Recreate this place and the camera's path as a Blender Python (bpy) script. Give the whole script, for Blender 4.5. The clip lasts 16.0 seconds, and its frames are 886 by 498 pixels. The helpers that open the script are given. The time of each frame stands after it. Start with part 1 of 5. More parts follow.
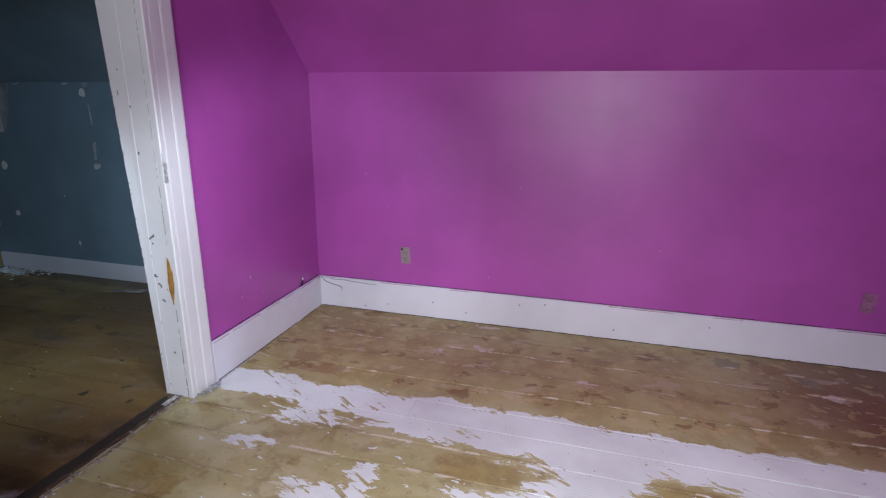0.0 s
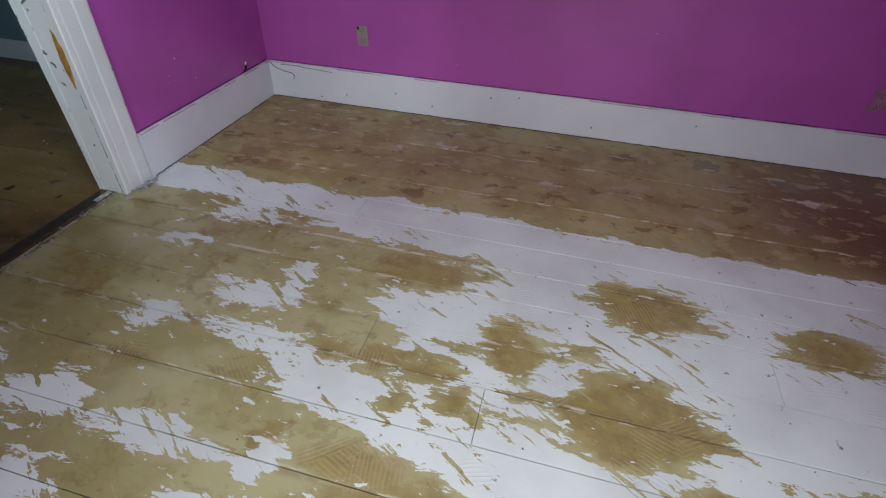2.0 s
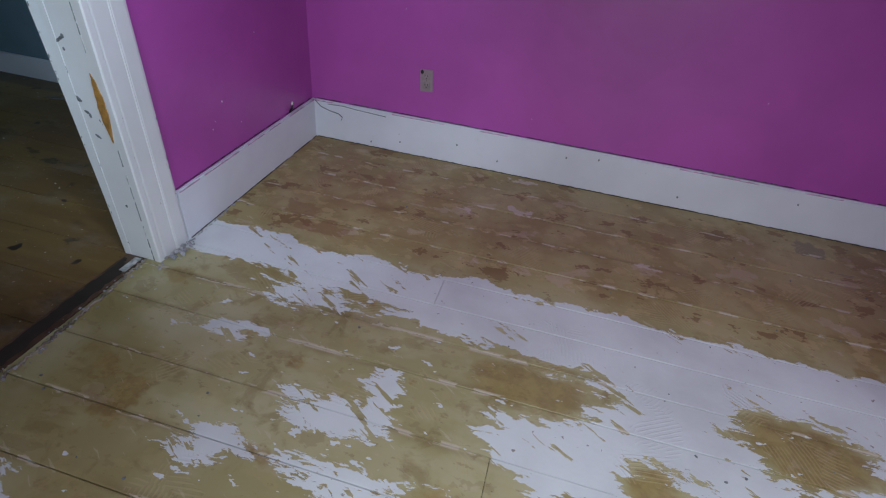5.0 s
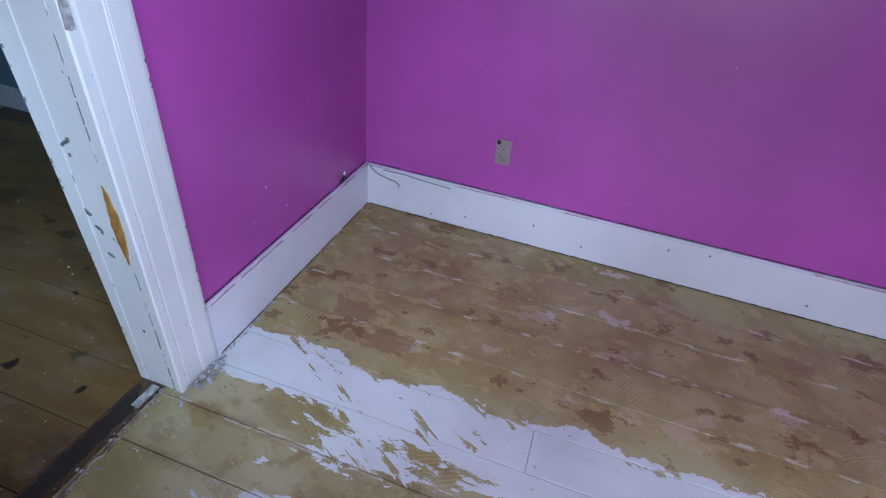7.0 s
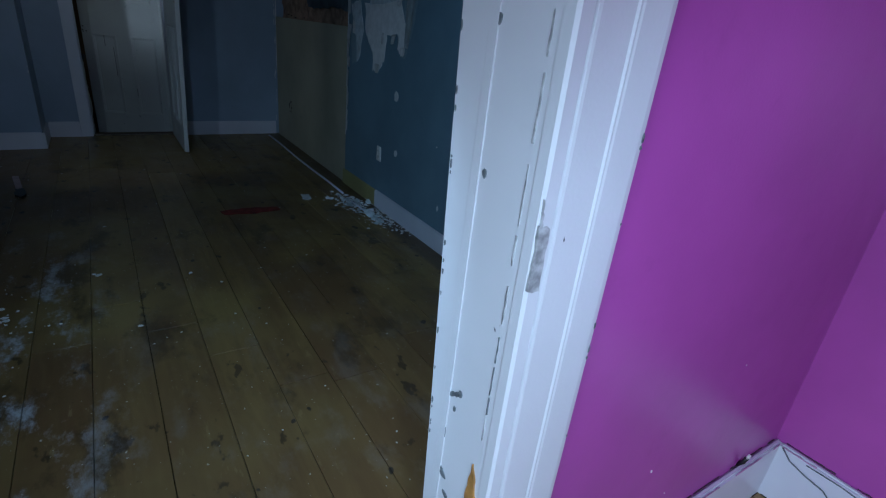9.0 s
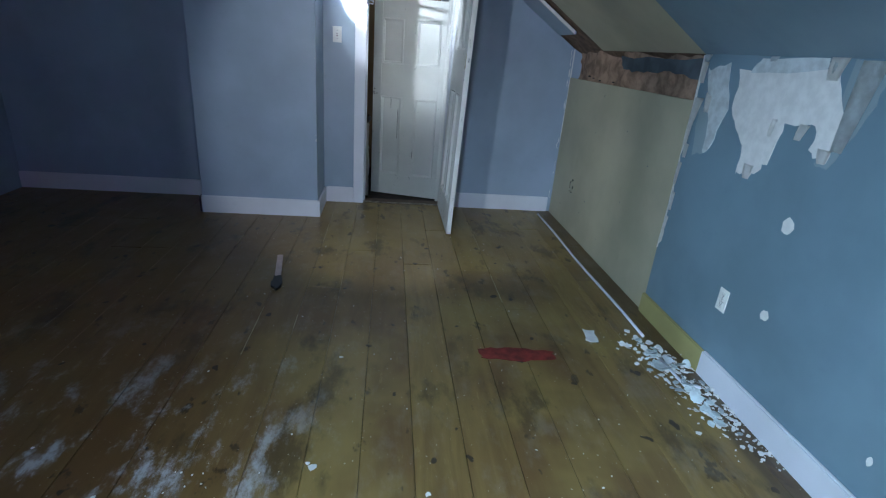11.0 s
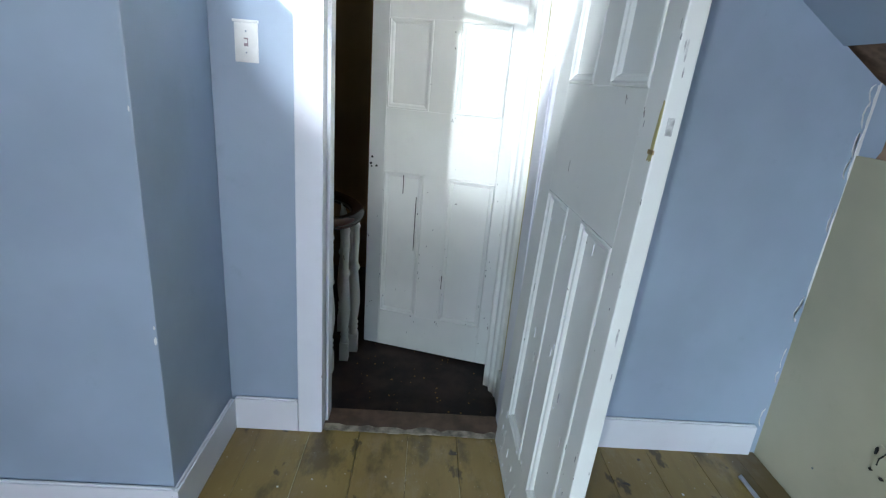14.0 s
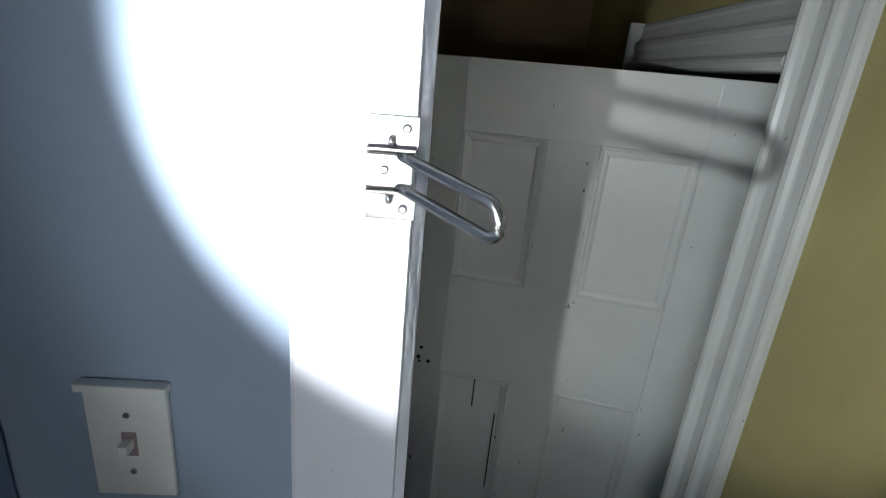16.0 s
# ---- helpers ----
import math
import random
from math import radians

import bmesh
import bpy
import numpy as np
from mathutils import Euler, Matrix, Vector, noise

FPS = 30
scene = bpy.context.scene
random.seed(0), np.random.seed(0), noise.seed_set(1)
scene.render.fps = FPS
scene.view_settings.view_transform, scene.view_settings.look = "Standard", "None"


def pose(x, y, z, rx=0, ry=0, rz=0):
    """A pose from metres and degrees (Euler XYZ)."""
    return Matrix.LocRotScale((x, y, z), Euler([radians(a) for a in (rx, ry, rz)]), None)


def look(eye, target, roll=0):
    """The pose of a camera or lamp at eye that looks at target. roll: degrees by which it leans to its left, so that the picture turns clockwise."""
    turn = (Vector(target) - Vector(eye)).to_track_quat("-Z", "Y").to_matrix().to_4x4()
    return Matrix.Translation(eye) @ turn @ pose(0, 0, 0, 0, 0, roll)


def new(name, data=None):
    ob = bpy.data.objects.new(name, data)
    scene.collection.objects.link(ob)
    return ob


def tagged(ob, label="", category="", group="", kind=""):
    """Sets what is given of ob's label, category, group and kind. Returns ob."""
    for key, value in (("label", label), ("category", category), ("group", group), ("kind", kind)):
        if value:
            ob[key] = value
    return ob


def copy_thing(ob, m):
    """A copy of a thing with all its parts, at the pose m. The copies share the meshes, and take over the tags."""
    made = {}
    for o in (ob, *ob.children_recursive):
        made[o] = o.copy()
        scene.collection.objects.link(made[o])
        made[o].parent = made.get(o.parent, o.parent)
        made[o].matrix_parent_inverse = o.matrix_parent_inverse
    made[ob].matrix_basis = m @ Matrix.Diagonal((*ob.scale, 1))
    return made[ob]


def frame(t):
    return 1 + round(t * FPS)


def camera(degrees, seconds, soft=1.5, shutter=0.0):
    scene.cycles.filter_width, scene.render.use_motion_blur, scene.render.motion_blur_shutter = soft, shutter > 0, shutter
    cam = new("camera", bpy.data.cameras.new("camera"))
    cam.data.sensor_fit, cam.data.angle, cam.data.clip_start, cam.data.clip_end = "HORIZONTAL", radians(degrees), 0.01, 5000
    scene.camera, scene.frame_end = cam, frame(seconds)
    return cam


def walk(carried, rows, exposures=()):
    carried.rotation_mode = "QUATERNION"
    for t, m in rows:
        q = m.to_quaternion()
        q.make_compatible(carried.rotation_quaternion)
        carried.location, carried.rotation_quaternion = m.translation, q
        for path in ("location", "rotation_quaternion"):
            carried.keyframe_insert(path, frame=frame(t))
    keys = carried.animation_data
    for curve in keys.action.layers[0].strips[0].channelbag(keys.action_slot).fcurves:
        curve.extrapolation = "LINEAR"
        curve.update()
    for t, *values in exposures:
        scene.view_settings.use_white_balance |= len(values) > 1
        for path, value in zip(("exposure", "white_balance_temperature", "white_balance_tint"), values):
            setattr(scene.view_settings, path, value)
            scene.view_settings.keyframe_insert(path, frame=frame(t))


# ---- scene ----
cam = camera(82.6, 16.0, soft=1.2)
PATH = [
    (0, (1.632, -2.899, 1.286), (1.136, -1.037, 0.753), 0.8),
    (0.5, (1.605, -2.896, 1.214), (1.158, -1.261, 0.152), 0.5),
    (1, (1.633, -2.883, 1.173), (1.23, -1.36, -0.059), 0.8),
    (1.5, (1.73, -2.784, 1.184), (1.346, -1.259, -0.052), 1.4),
    (2, (1.77, -2.656, 1.181), (1.388, -1.127, -0.051), 2.0),
    (2.5, (1.754, -2.623, 1.174), (1.384, -1.082, -0.046), 3.2),
    (3, (1.756, -2.637, 1.174), (1.393, -1.078, -0.025), 3.5),
    (3.5, (1.742, -2.632, 1.178), (1.395, -1.058, -0.007), 4.2),
    (4, (1.567, -2.561, 1.179), (1.238, -0.984, -0.006), 5.4),
    (4.2, (1.453, -2.531, 1.184), (1.133, -0.952, -0.002), 5.9),
    (6.3, (1.123, -2.036, 1.213), (0.77, -0.456, 0.039), 6.3),
    (6.5, (1.042, -2.003, 1.225), (0.678, -0.419, 0.059), 6.3),
    (7, (0.924, -1.905, 1.249), (0.5, -0.334, 0.086), 6.6),
    (7.5, (0.839, -1.768, 1.225), (0.297, -0.234, 0.06), 6.9),
    (8, (0.756, -1.668, 1.223), (0.042, -0.215, 0.048), 8.0),
    (8.5, (0.632, -1.651, 1.216), (-0.434, -0.350, 0.135), 8.1),
    (9, (0.402, -1.620, 1.262), (-1.103, -0.571, 0.467), 6.2),
    (9.2, (0.274, -1.652, 1.298), (-1.305, -0.675, 0.556), 6.0),
    (9.4, (0.154, -1.675, 1.333), (-1.478, -0.772, 0.612), 5.7),
    (9.5, (0.088, -1.678, 1.341), (-1.565, -0.817, 0.615), 5.7),
    (9.7, (-0.034, -1.644, 1.345), (-1.734, -0.879, 0.622), 5.2),
    (10, (-0.218, -1.612, 1.361), (-1.976, -0.990, 0.637), 5.0),
    (10.2, (-0.337, -1.597, 1.364), (-2.125, -1.076, 0.634), 4.9),
    (12.3, (-2.207, -1.501, 1.301), (-4.067, -1.401, 0.573), 5.1),
    (12.5, (-2.406, -1.522, 1.274), (-4.272, -1.402, 0.564), 5.2),
    (13, (-2.882, -1.519, 1.275), (-4.763, -1.407, 0.604), 5.1),
    (13.5, (-3.342, -1.502, 1.304), (-5.226, -1.396, 0.642), 5.2),
    (14, (-3.768, -1.414, 1.346), (-5.659, -1.324, 0.702), 4.9),
    (14.5, (-4.156, -1.413, 1.393), (-6.049, -1.321, 0.754), 5.5),
    (15, (-4.633, -1.549, 1.549), (-6.522, -1.452, 0.898), 5.8),
    (15.5, (-4.936, -1.652, 1.659), (-6.821, -1.549, 0.999), 5.5),
    (16, (-5.045, -1.743, 1.726), (-6.934, -1.627, 1.078), 5.1),
]
EXPOSURES = [(0, -3.08, 6450, 15), (0.5, -3.27, 6500, 8), (1.0, -3.65, 6600, 3), (2.0, -3.7, 6500, 3), (3.0, -3.85, 6250, 2), (4.2, -3.8, 6050, 4), (6.5, -3.42, 5600, 8), (7.5, -3.18, 5100, 10), (8.5, -3.15, 4850, 5), (9.0, -3.4, 5000, 4), (9.5, -3.2, 5150, 6), (10.2, -1.75, 5350, 6), (12.3, 0.1, 6100, 7), (13.0, 0.3, 6050, 7), (13.5, 0.3, 6050, 7), (14.0, 0.35, 6100, 7), (14.5, 0.1, 6300, 6), (15, -0.2, 6500, 6), (15.5, -0.9, 6500, 6), (16, -1.85, 6400, 8)]
walk(cam, [(t, look(eye, target, roll)) for t, eye, target, roll in PATH], EXPOSURES)

# ---- light ----
world = bpy.data.worlds.new("world")
scene.world = world
world.use_nodes = True
wn = world.node_tree
sky = wn.nodes.new("ShaderNodeTexSky")
sky.sky_type = "NISHITA"
sky.sun_disc = False
sky.sun_elevation, sky.sun_rotation = radians(35), radians(200)
wn.links.new(sky.outputs["Color"], wn.nodes["Background"].inputs["Color"])
wn.nodes["Background"].inputs["Strength"].default_value = 0.08


def area_lamp(name, m, w, h, watts, color):
    d = bpy.data.lights.new(name, "AREA")
    d.shape, d.size, d.size_y, d.energy, d.color = "RECTANGLE", w, h, watts, color
    ob = new(name, d)
    ob.matrix_world = m
    return ob


def spot_lamp(name, eye, target, degrees, blend, watts, color, radius=0.02):
    d = bpy.data.lights.new(name, "SPOT")
    d.spot_size, d.spot_blend, d.energy, d.color, d.shadow_soft_size = radians(degrees), blend, watts, color, radius
    ob = new(name, d)
    ob.matrix_world = look(eye, target)
    return ob


# daylight from unseen window openings: the pink room's inferred, the blue room's added
area_lamp("window_daylight", look((1.85, -4.66, 1.5), (1.4, 0, 0.3)), 1.3, 1.2, 500, (0.95, 0.96, 1.0))
area_lamp("window_daylight", look((-1.0, -4.66, 1.5), (-1.0, 0, 0.7)), 0.9, 1.1, 32, (0.60, 0.80, 1.0))
# the torch that the walker carries, as it shines on the pink room, the blue wall, the west wall, and the door frame
spot_lamp("torch_light", (0.90, -1.75, 1.15), (0.08, -0.55, 0.55), 90, 0.65, 300, (0.80, 0.93, 1.0), 0.04)
spot_lamp("torch_light", (1.75, -2.50, 1.45), (1.65, -1.65, 0.0), 110, 0.9, 840, (0.96, 0.98, 1.0), 0.06)
spot_lamp("torch_light", (-0.30, -1.85, 1.40), (-1.38, -0.85, 0.30), 114, 1.0, 470, (0.67, 0.85, 1.0), 0.05)
spot_lamp("torch_light", (-2.60, -2.05, 1.40), (-4.90, -1.38, 0.84), 80, 0.40, 80, (0.97, 0.98, 0.96), 0.03)
spot_lamp("torch_light", (-4.62, -1.68, 1.50), (-5.58, -1.42, 1.66), 84, 0.35, 25, (0.96, 0.98, 1.0), 0.02)
spot_lamp("torch_light", (-5.11, -1.890, 1.655), (-5.42, -1.68, 1.73), 96, 0.30, 68, (0.95, 0.98, 1.0), 0.004)


# ---- materials ----
class Mat:
    """A node material with short calls: numbers or sockets go in, a socket comes out."""

    def __init__(self, name, rough=0.5, metal=0.0):
        self.m = bpy.data.materials.new(name)
        self.m.use_nodes = True
        self.t = self.m.node_tree
        self.bsdf = self.t.nodes["Principled BSDF"]
        self.set("Roughness", rough)
        self.set("Metallic", metal)
        self.pos = self.t.nodes.new("ShaderNodeNewGeometry").outputs["Position"]

    def put(self, node, key, value):
        if value is None:
            return
        s = node.inputs[key]
        if isinstance(value, bpy.types.NodeSocket):
            self.t.links.new(value, s)
        else:
            s.default_value = value

    def set(self, key, value):
        if isinstance(value, tuple) and len(value) == 3:
            value = (*value, 1)
        self.put(self.bsdf, key, value)

    def math(self, op, a, b=None, c=None, clamp=False):
        n = self.t.nodes.new("ShaderNodeMath")
        n.operation, n.use_clamp = op, clamp
        for i, v in enumerate((a, b, c)):
            self.put(n, i, v)
        return n.outputs[0]

    def vec(self, op, a, b=None):
        n = self.t.nodes.new("ShaderNodeVectorMath")
        n.operation = op
        self.put(n, 0, a)
        self.put(n, 1, b)
        return n.outputs["Value" if op in ("LENGTH", "DISTANCE", "DOT_PRODUCT") else "Vector"]

    def noise(self, scale, detail=3.0, rough=0.55, at=None, stretch=None, color=False, distort=0.0):
        p = at or self.pos
        if stretch:
            p = self.vec("MULTIPLY", p, stretch)
        n = self.t.nodes.new("ShaderNodeTexNoise")
        self.put(n, "Vector", p)
        self.put(n, "Scale", scale)
        self.put(n, "Detail", detail)
        self.put(n, "Roughness", rough)
        self.put(n, "Distortion", distort)
        return n.outputs["Color" if color else "Fac"]

    def step(self, v, a, b):
        n = self.t.nodes.new("ShaderNodeMapRange")
        n.interpolation_type = "SMOOTHSTEP"
        self.put(n, "Value", v)
        self.put(n, "From Min", a)
        self.put(n, "From Max", b)
        return n.outputs[0]

    def mix(self, f, a, b):
        n = self.t.nodes.new("ShaderNodeMix")
        n.data_type = "RGBA"
        self.put(n, "Factor", f)
        for key, v in ((6, a), (7, b)):
            self.put(n, key, (*v, 1) if isinstance(v, tuple) else v)
        return n.outputs[2]

    def turned(self, degrees):
        """The place, turned about the upright axis, so that a stretched pattern runs that way."""
        n = self.t.nodes.new("ShaderNodeVectorRotate")
        n.rotation_type = "Z_AXIS"
        self.put(n, "Vector", self.pos)
        self.put(n, "Angle", radians(-degrees))
        return n.outputs[0]

    def axis(self, v, k):
        n = self.t.nodes.new("ShaderNodeSeparateXYZ")
        self.put(n, 0, v)
        return n.outputs[k]

    def random(self):
        return self.t.nodes.new("ShaderNodeObjectInfo").outputs["Random"]

    def bump(self, h, strength=0.3, dist=0.002):
        n = self.t.nodes.new("ShaderNodeBump")
        self.put(n, "Height", h)
        self.put(n, "Strength", strength)
        self.put(n, "Distance", dist)
        self.set("Normal", n.outputs[0])


def paint(name, base, rough=0.4, dirt=0.12, chips=0.0, under=(0.08, 0.09, 0.1), wave=0.25):
    """Wall or trim paint: brush and roller relief, faint blotches, and chips down to the under coat."""
    k = Mat(name)
    big = k.noise(1.7, 4)
    fine = k.noise(160, 2)
    dark = tuple(c * (1 - dirt * 1.6) for c in base)
    light = tuple(min(1, c * (1 + dirt * 0.35)) for c in base)
    col = k.mix(k.step(big, 0.3, 0.7), dark, light)
    smear = k.noise(9, 5, 0.7)
    col = k.mix(k.math("MULTIPLY", k.step(smear, 0.58, 0.8), dirt * 2), col, tuple(c * 0.55 for c in base))
    h = k.math("ADD", k.math("MULTIPLY", fine, 0.5), k.math("MULTIPLY", k.noise(7, 3), wave * 6))
    if chips:
        c = k.step(k.noise(17, 4, 0.7, stretch=(1, 1, 0.55)), 0.74 - chips, 0.755 - chips)
        col = k.mix(c, col, under)
        h = k.math("SUBTRACT", h, k.math("MULTIPLY", c, 1.5))
    k.set("Base Color", col)
    k.set("Roughness", k.math("ADD", k.math("MULTIPLY", smear, 0.2), rough - 0.1))
    k.bump(h, 0.25, 0.0016)
    return k.m


def plain(name, base, rough=0.5, metal=0.0, vary=0.15, scale=20):
    k = Mat(name, rough, metal)
    n = k.noise(scale, 4)
    k.set("Base Color", k.mix(k.step(n, 0.3, 0.7), tuple(c * (1 - vary) for c in base), tuple(min(1, c * (1 + vary)) for c in base)))
    k.bump(k.noise(scale * 6, 3), 0.15, 0.001)
    return k.m


def ellipse(k, p, cx, cy, rx, ry):
    """Positive inside an ellipse on the floor, falling to minus outside."""
    d = k.vec("MULTIPLY", k.vec("SUBTRACT", p, (cx, cy, 0)), (1 / rx, 1 / ry, 0))
    return k.math("MULTIPLY", k.math("SUBTRACT", 1.0, k.vec("LENGTH", d)), min(rx, ry) * 4)


WHITE_PATCHES = [(0.86, -1.60, 0.15, 0.06), (0.96, -1.50, 0.06, 0.10), (0.60, -1.775, 0.10, 0.05), (1.03, -1.765, 0.20, 0.045), (0.53, -2.12, 0.13, 0.09),
                 (0.88, -2.14, 0.20, 0.055), (0.19, -2.09, 0.12, 0.09), (1.185, -2.12, 0.06, 0.07), (1.30, -1.86, 0.26, 0.10), (0.62, -2.35, 0.16, 0.07),
                 (1.19, -2.30, 0.16, 0.055), (1.93, -2.04, 0.20, 0.10), (0.42, -1.42, 0.09, 0.03), (0.56, -1.20, 0.15, 0.045), (1.52, -1.93, 0.20, 0.08), (0.93, -2.40, 0.10, 0.05), (1.46, -1.53, 0.19, 0.11), (1.90, -2.08, 0.14, 0.10)]
TAN_PATCHES = [(1.37, -1.325, 0.22, 0.105), (2.15, -1.30, 0.20, 0.115), (2.69, -1.335, 0.19, 0.09), (1.74, -1.60, 0.105, 0.11), (2.10, -1.76, 0.23, 0.155),
               (1.42, -2.09, 0.20, 0.07), (1.57, -2.19, 0.25, 0.11), (1.52, -1.76, 0.11, 0.05), (2.72, -1.90, 0.22, 0.09), (2.33, -2.0, 0.16, 0.10), (0.77, -1.155, 0.09, 0.04), (0.41, -1.15, 0.08, 0.03), (1.22, -1.74, 0.10, 0.05),
               (1.36, -1.75, 0.12, 0.06), (1.60, -1.86, 0.05, 0.06), (1.67, -1.885, 0.03, 0.05), (1.78, -1.82, 0.10, 0.024), (1.83, -1.755, 0.08, 0.02), (1.45, -1.88, 0.04, 0.05), (1.55, -1.67, 0.06, 0.02), (1.90, -1.57, 0.09, 0.022), (1.80, -1.67, 0.05, 0.03)]


COMBED = [(1.80, -0.84, 0.10, 0.05), (2.34, -0.52, 0.10, 0.07), (2.60, -0.33, 0.14, 0.06), (1.70, -1.51, 0.09, 0.05), (1.30, -1.77, 0.12, 0.05), (1.42, -2.08, 0.16, 0.06), (2.15, -1.33, 0.12, 0.07), (0.77, -1.18, 0.08, 0.05), (0.45, -1.20, 0.10, 0.04)]
RUSTED = [(2.68, -0.16, 0.12, 0.06), (1.82, -0.34, 0.07, 0.05), (0.56, -0.35, 0.04, 0.05), (0.44, -0.80, 0.14, 0.05), (0.29, -0.70, 0.09, 0.05)]
GREYED = [(2.47, -0.17, 0.07, 0.07), (2.81, -0.25, 0.06, 0.06), (2.55, -0.30, 0.05, 0.03)]
BLANCHED = [(1.20, -0.36, 0.05, 0.02), (1.17, -0.07, 0.08, 0.03), (2.87, -0.38, 0.06, 0.03), (1.74, -0.56, 0.05, 0.025), (0.95, -0.42, 0.04, 0.02)]
SEAMS = [-0.20, -0.385, -0.575, -0.76, -0.945, -1.09, -1.245, -1.40, -1.595, -1.77, -1.95, -2.135]


def stripped_floor():
    """Wide boards with white paint partly scraped away from old tan glue and varnish."""
    k = Mat("stripped_floor_boards")
    x, y = k.axis(k.pos, 0), k.axis(k.pos, 1)
    warp = k.vec("SUBTRACT", k.noise(8, 4, 0.62, stretch=(0.6, 1, 1), color=True), (0.5, 0.5, 0.5))
    fine = k.vec("SUBTRACT", k.noise(42, 3, 0.7, stretch=(0.4, 1, 1), color=True), (0.5, 0.5, 0.5))
    p = k.vec("ADD", k.pos, k.vec("ADD", k.vec("MULTIPLY", warp, (0.22, 0.20, 0)), k.vec("MULTIPLY", fine, (0.045, 0.035, 0))))
    px, py = k.axis(p, 0), k.axis(p, 1)
    slant = k.turned(-31)
    # the strip of paint left along the wall side, and the painted east half
    low = k.math("SUBTRACT", -1.115, k.math("MULTIPLY", px, 0.072))
    stripe = k.math("MINIMUM", k.math("SUBTRACT", -0.925, py), k.math("SUBTRACT", py, low))
    half = k.math("MINIMUM", k.math("SUBTRACT", -1.15, py), k.math("SUBTRACT", px, 1.40))
    f = k.math("MAXIMUM", k.math("MULTIPLY", stripe, 11), k.math("MULTIPLY", half, 2.6))
    for e in WHITE_PATCHES:
        f = k.math("MAXIMUM", f, ellipse(k, p, *e))
    for e in TAN_PATCHES:
        f = k.math("MINIMUM", f, k.math("MULTIPLY", ellipse(k, p, *e), -1.0))
    south = k.step(y, -2.4, -2.9)
    f = k.math("ADD", f, k.math("MULTIPLY", south, k.math("MULTIPLY", k.math("SUBTRACT", k.noise(4, 4), 0.48), 3)))
    flecks = k.math("MULTIPLY", k.step(k.noise(30, 3, 0.6, stretch=(0.45, 1, 1)), 0.64, 0.70), k.math("MULTIPLY", k.step(y, -0.9, -1.3), 0.45))
    f = k.math("ADD", f, flecks)
    scrape = k.math("MULTIPLY", k.step(k.noise(26, 3, 0.65, stretch=(0.22, 1.25, 1), at=slant), 0.575, 0.60), k.math("ADD", 0.10, k.math("MULTIPLY", k.step(k.noise(2.6, 2), 0.50, 0.60), 0.34)))
    f = k.math("SUBTRACT", f, scrape)
    streak = k.noise(24, 5, 0.75, stretch=(0.24, 1, 1), at=k.vec("ADD", k.pos, k.vec("MULTIPLY", warp, (0.05, 0.08, 0))))
    f = k.math("ADD", f, k.math("MULTIPLY", k.math("SUBTRACT", streak, 0.5), 0.9))
    white = k.step(f, -0.012, 0.012)
    # the ground under the paint
    blot = k.noise(4.5, 4, 0.6, stretch=(0.7, 1, 1))
    tan = k.mix(k.step(blot, 0.42, 0.58), (0.455, 0.43, 0.25), (0.375, 0.345, 0.17))
    # olive boards to the west; the shadow over that corner is painted in too
    west = k.step(x, 1.5, 0.2)
    tan = k.mix(k.math("MULTIPLY", k.math("MULTIPLY", west, k.step(k.noise(2.3, 3), 0.40, 0.62)), 0.75), tan, (0.285, 0.24, 0.09))
    # darker amber glue, mostly inside the bared patches
    amber = k.math("SUBTRACT", k.noise(3.4, 5, 0.62, at=k.vec("ADD", k.pos, (3, 1, 0))), 0.60)
    for e in TAN_PATCHES:
        amber = k.math("MAXIMUM", amber, k.math("MULTIPLY", ellipse(k, p, *e), 0.35))
    amber = k.step(amber, -0.005, 0.06)
    tan = k.mix(k.math("MULTIPLY", amber, 0.75), tan, k.mix(k.step(k.noise(15, 4, 0.65), 0.40, 0.62), (0.31, 0.235, 0.075), (0.225, 0.15, 0.045)))
    deep = k.step(k.noise(6.5, 5, 0.65, distort=0.5), 0.56, 0.66)
    tan = k.mix(k.math("MULTIPLY", deep, 0.45), tan, (0.20, 0.135, 0.045))
    north = k.step(y, -1.02, -0.78)
    tan = k.mix(k.math("MULTIPLY", north, 0.75), tan, k.mix(k.step(k.noise(3.1, 5, 0.62), 0.42, 0.60), (0.41, 0.35, 0.15), (0.29, 0.215, 0.072)))
    corner = k.math("MULTIPLY", k.step(y, -0.85, -0.45), k.step(x, 1.7, 0.4))
    red = k.math("MULTIPLY", k.step(k.noise(4.5, 5, 0.65), 0.44, 0.62), k.math("ADD", k.math("MULTIPLY", corner, 0.45), k.math("MULTIPLY", north, 0.08)))
    tan = k.mix(red, tan, (0.27, 0.15, 0.07))
    # red-brown north-east end, also carrying the shade that falls there in its colour
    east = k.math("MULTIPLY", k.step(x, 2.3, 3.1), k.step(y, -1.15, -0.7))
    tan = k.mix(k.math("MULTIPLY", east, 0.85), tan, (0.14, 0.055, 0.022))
    # old dirt along the seams, with pale paint crumbs in them
    seam = 1.0
    for yl in SEAMS:
        seam = k.math("MINIMUM", seam, k.math("ABSOLUTE", k.math("SUBTRACT", y, yl)))
    along = k.noise(5, 4, 0.6, stretch=(0.5, 3, 1))
    dirt = k.math("MULTIPLY", k.step(seam, 0.032, 0.0), k.step(along, 0.46, 0.62))
    tan = k.mix(k.math("MULTIPLY", dirt, 0.5), tan, (0.17, 0.11, 0.045))
    crumb = k.math("MULTIPLY", k.step(seam, 0.012, 0.004), k.step(k.noise(26, 3, 0.6, stretch=(0.35, 1, 1)), 0.55, 0.57))
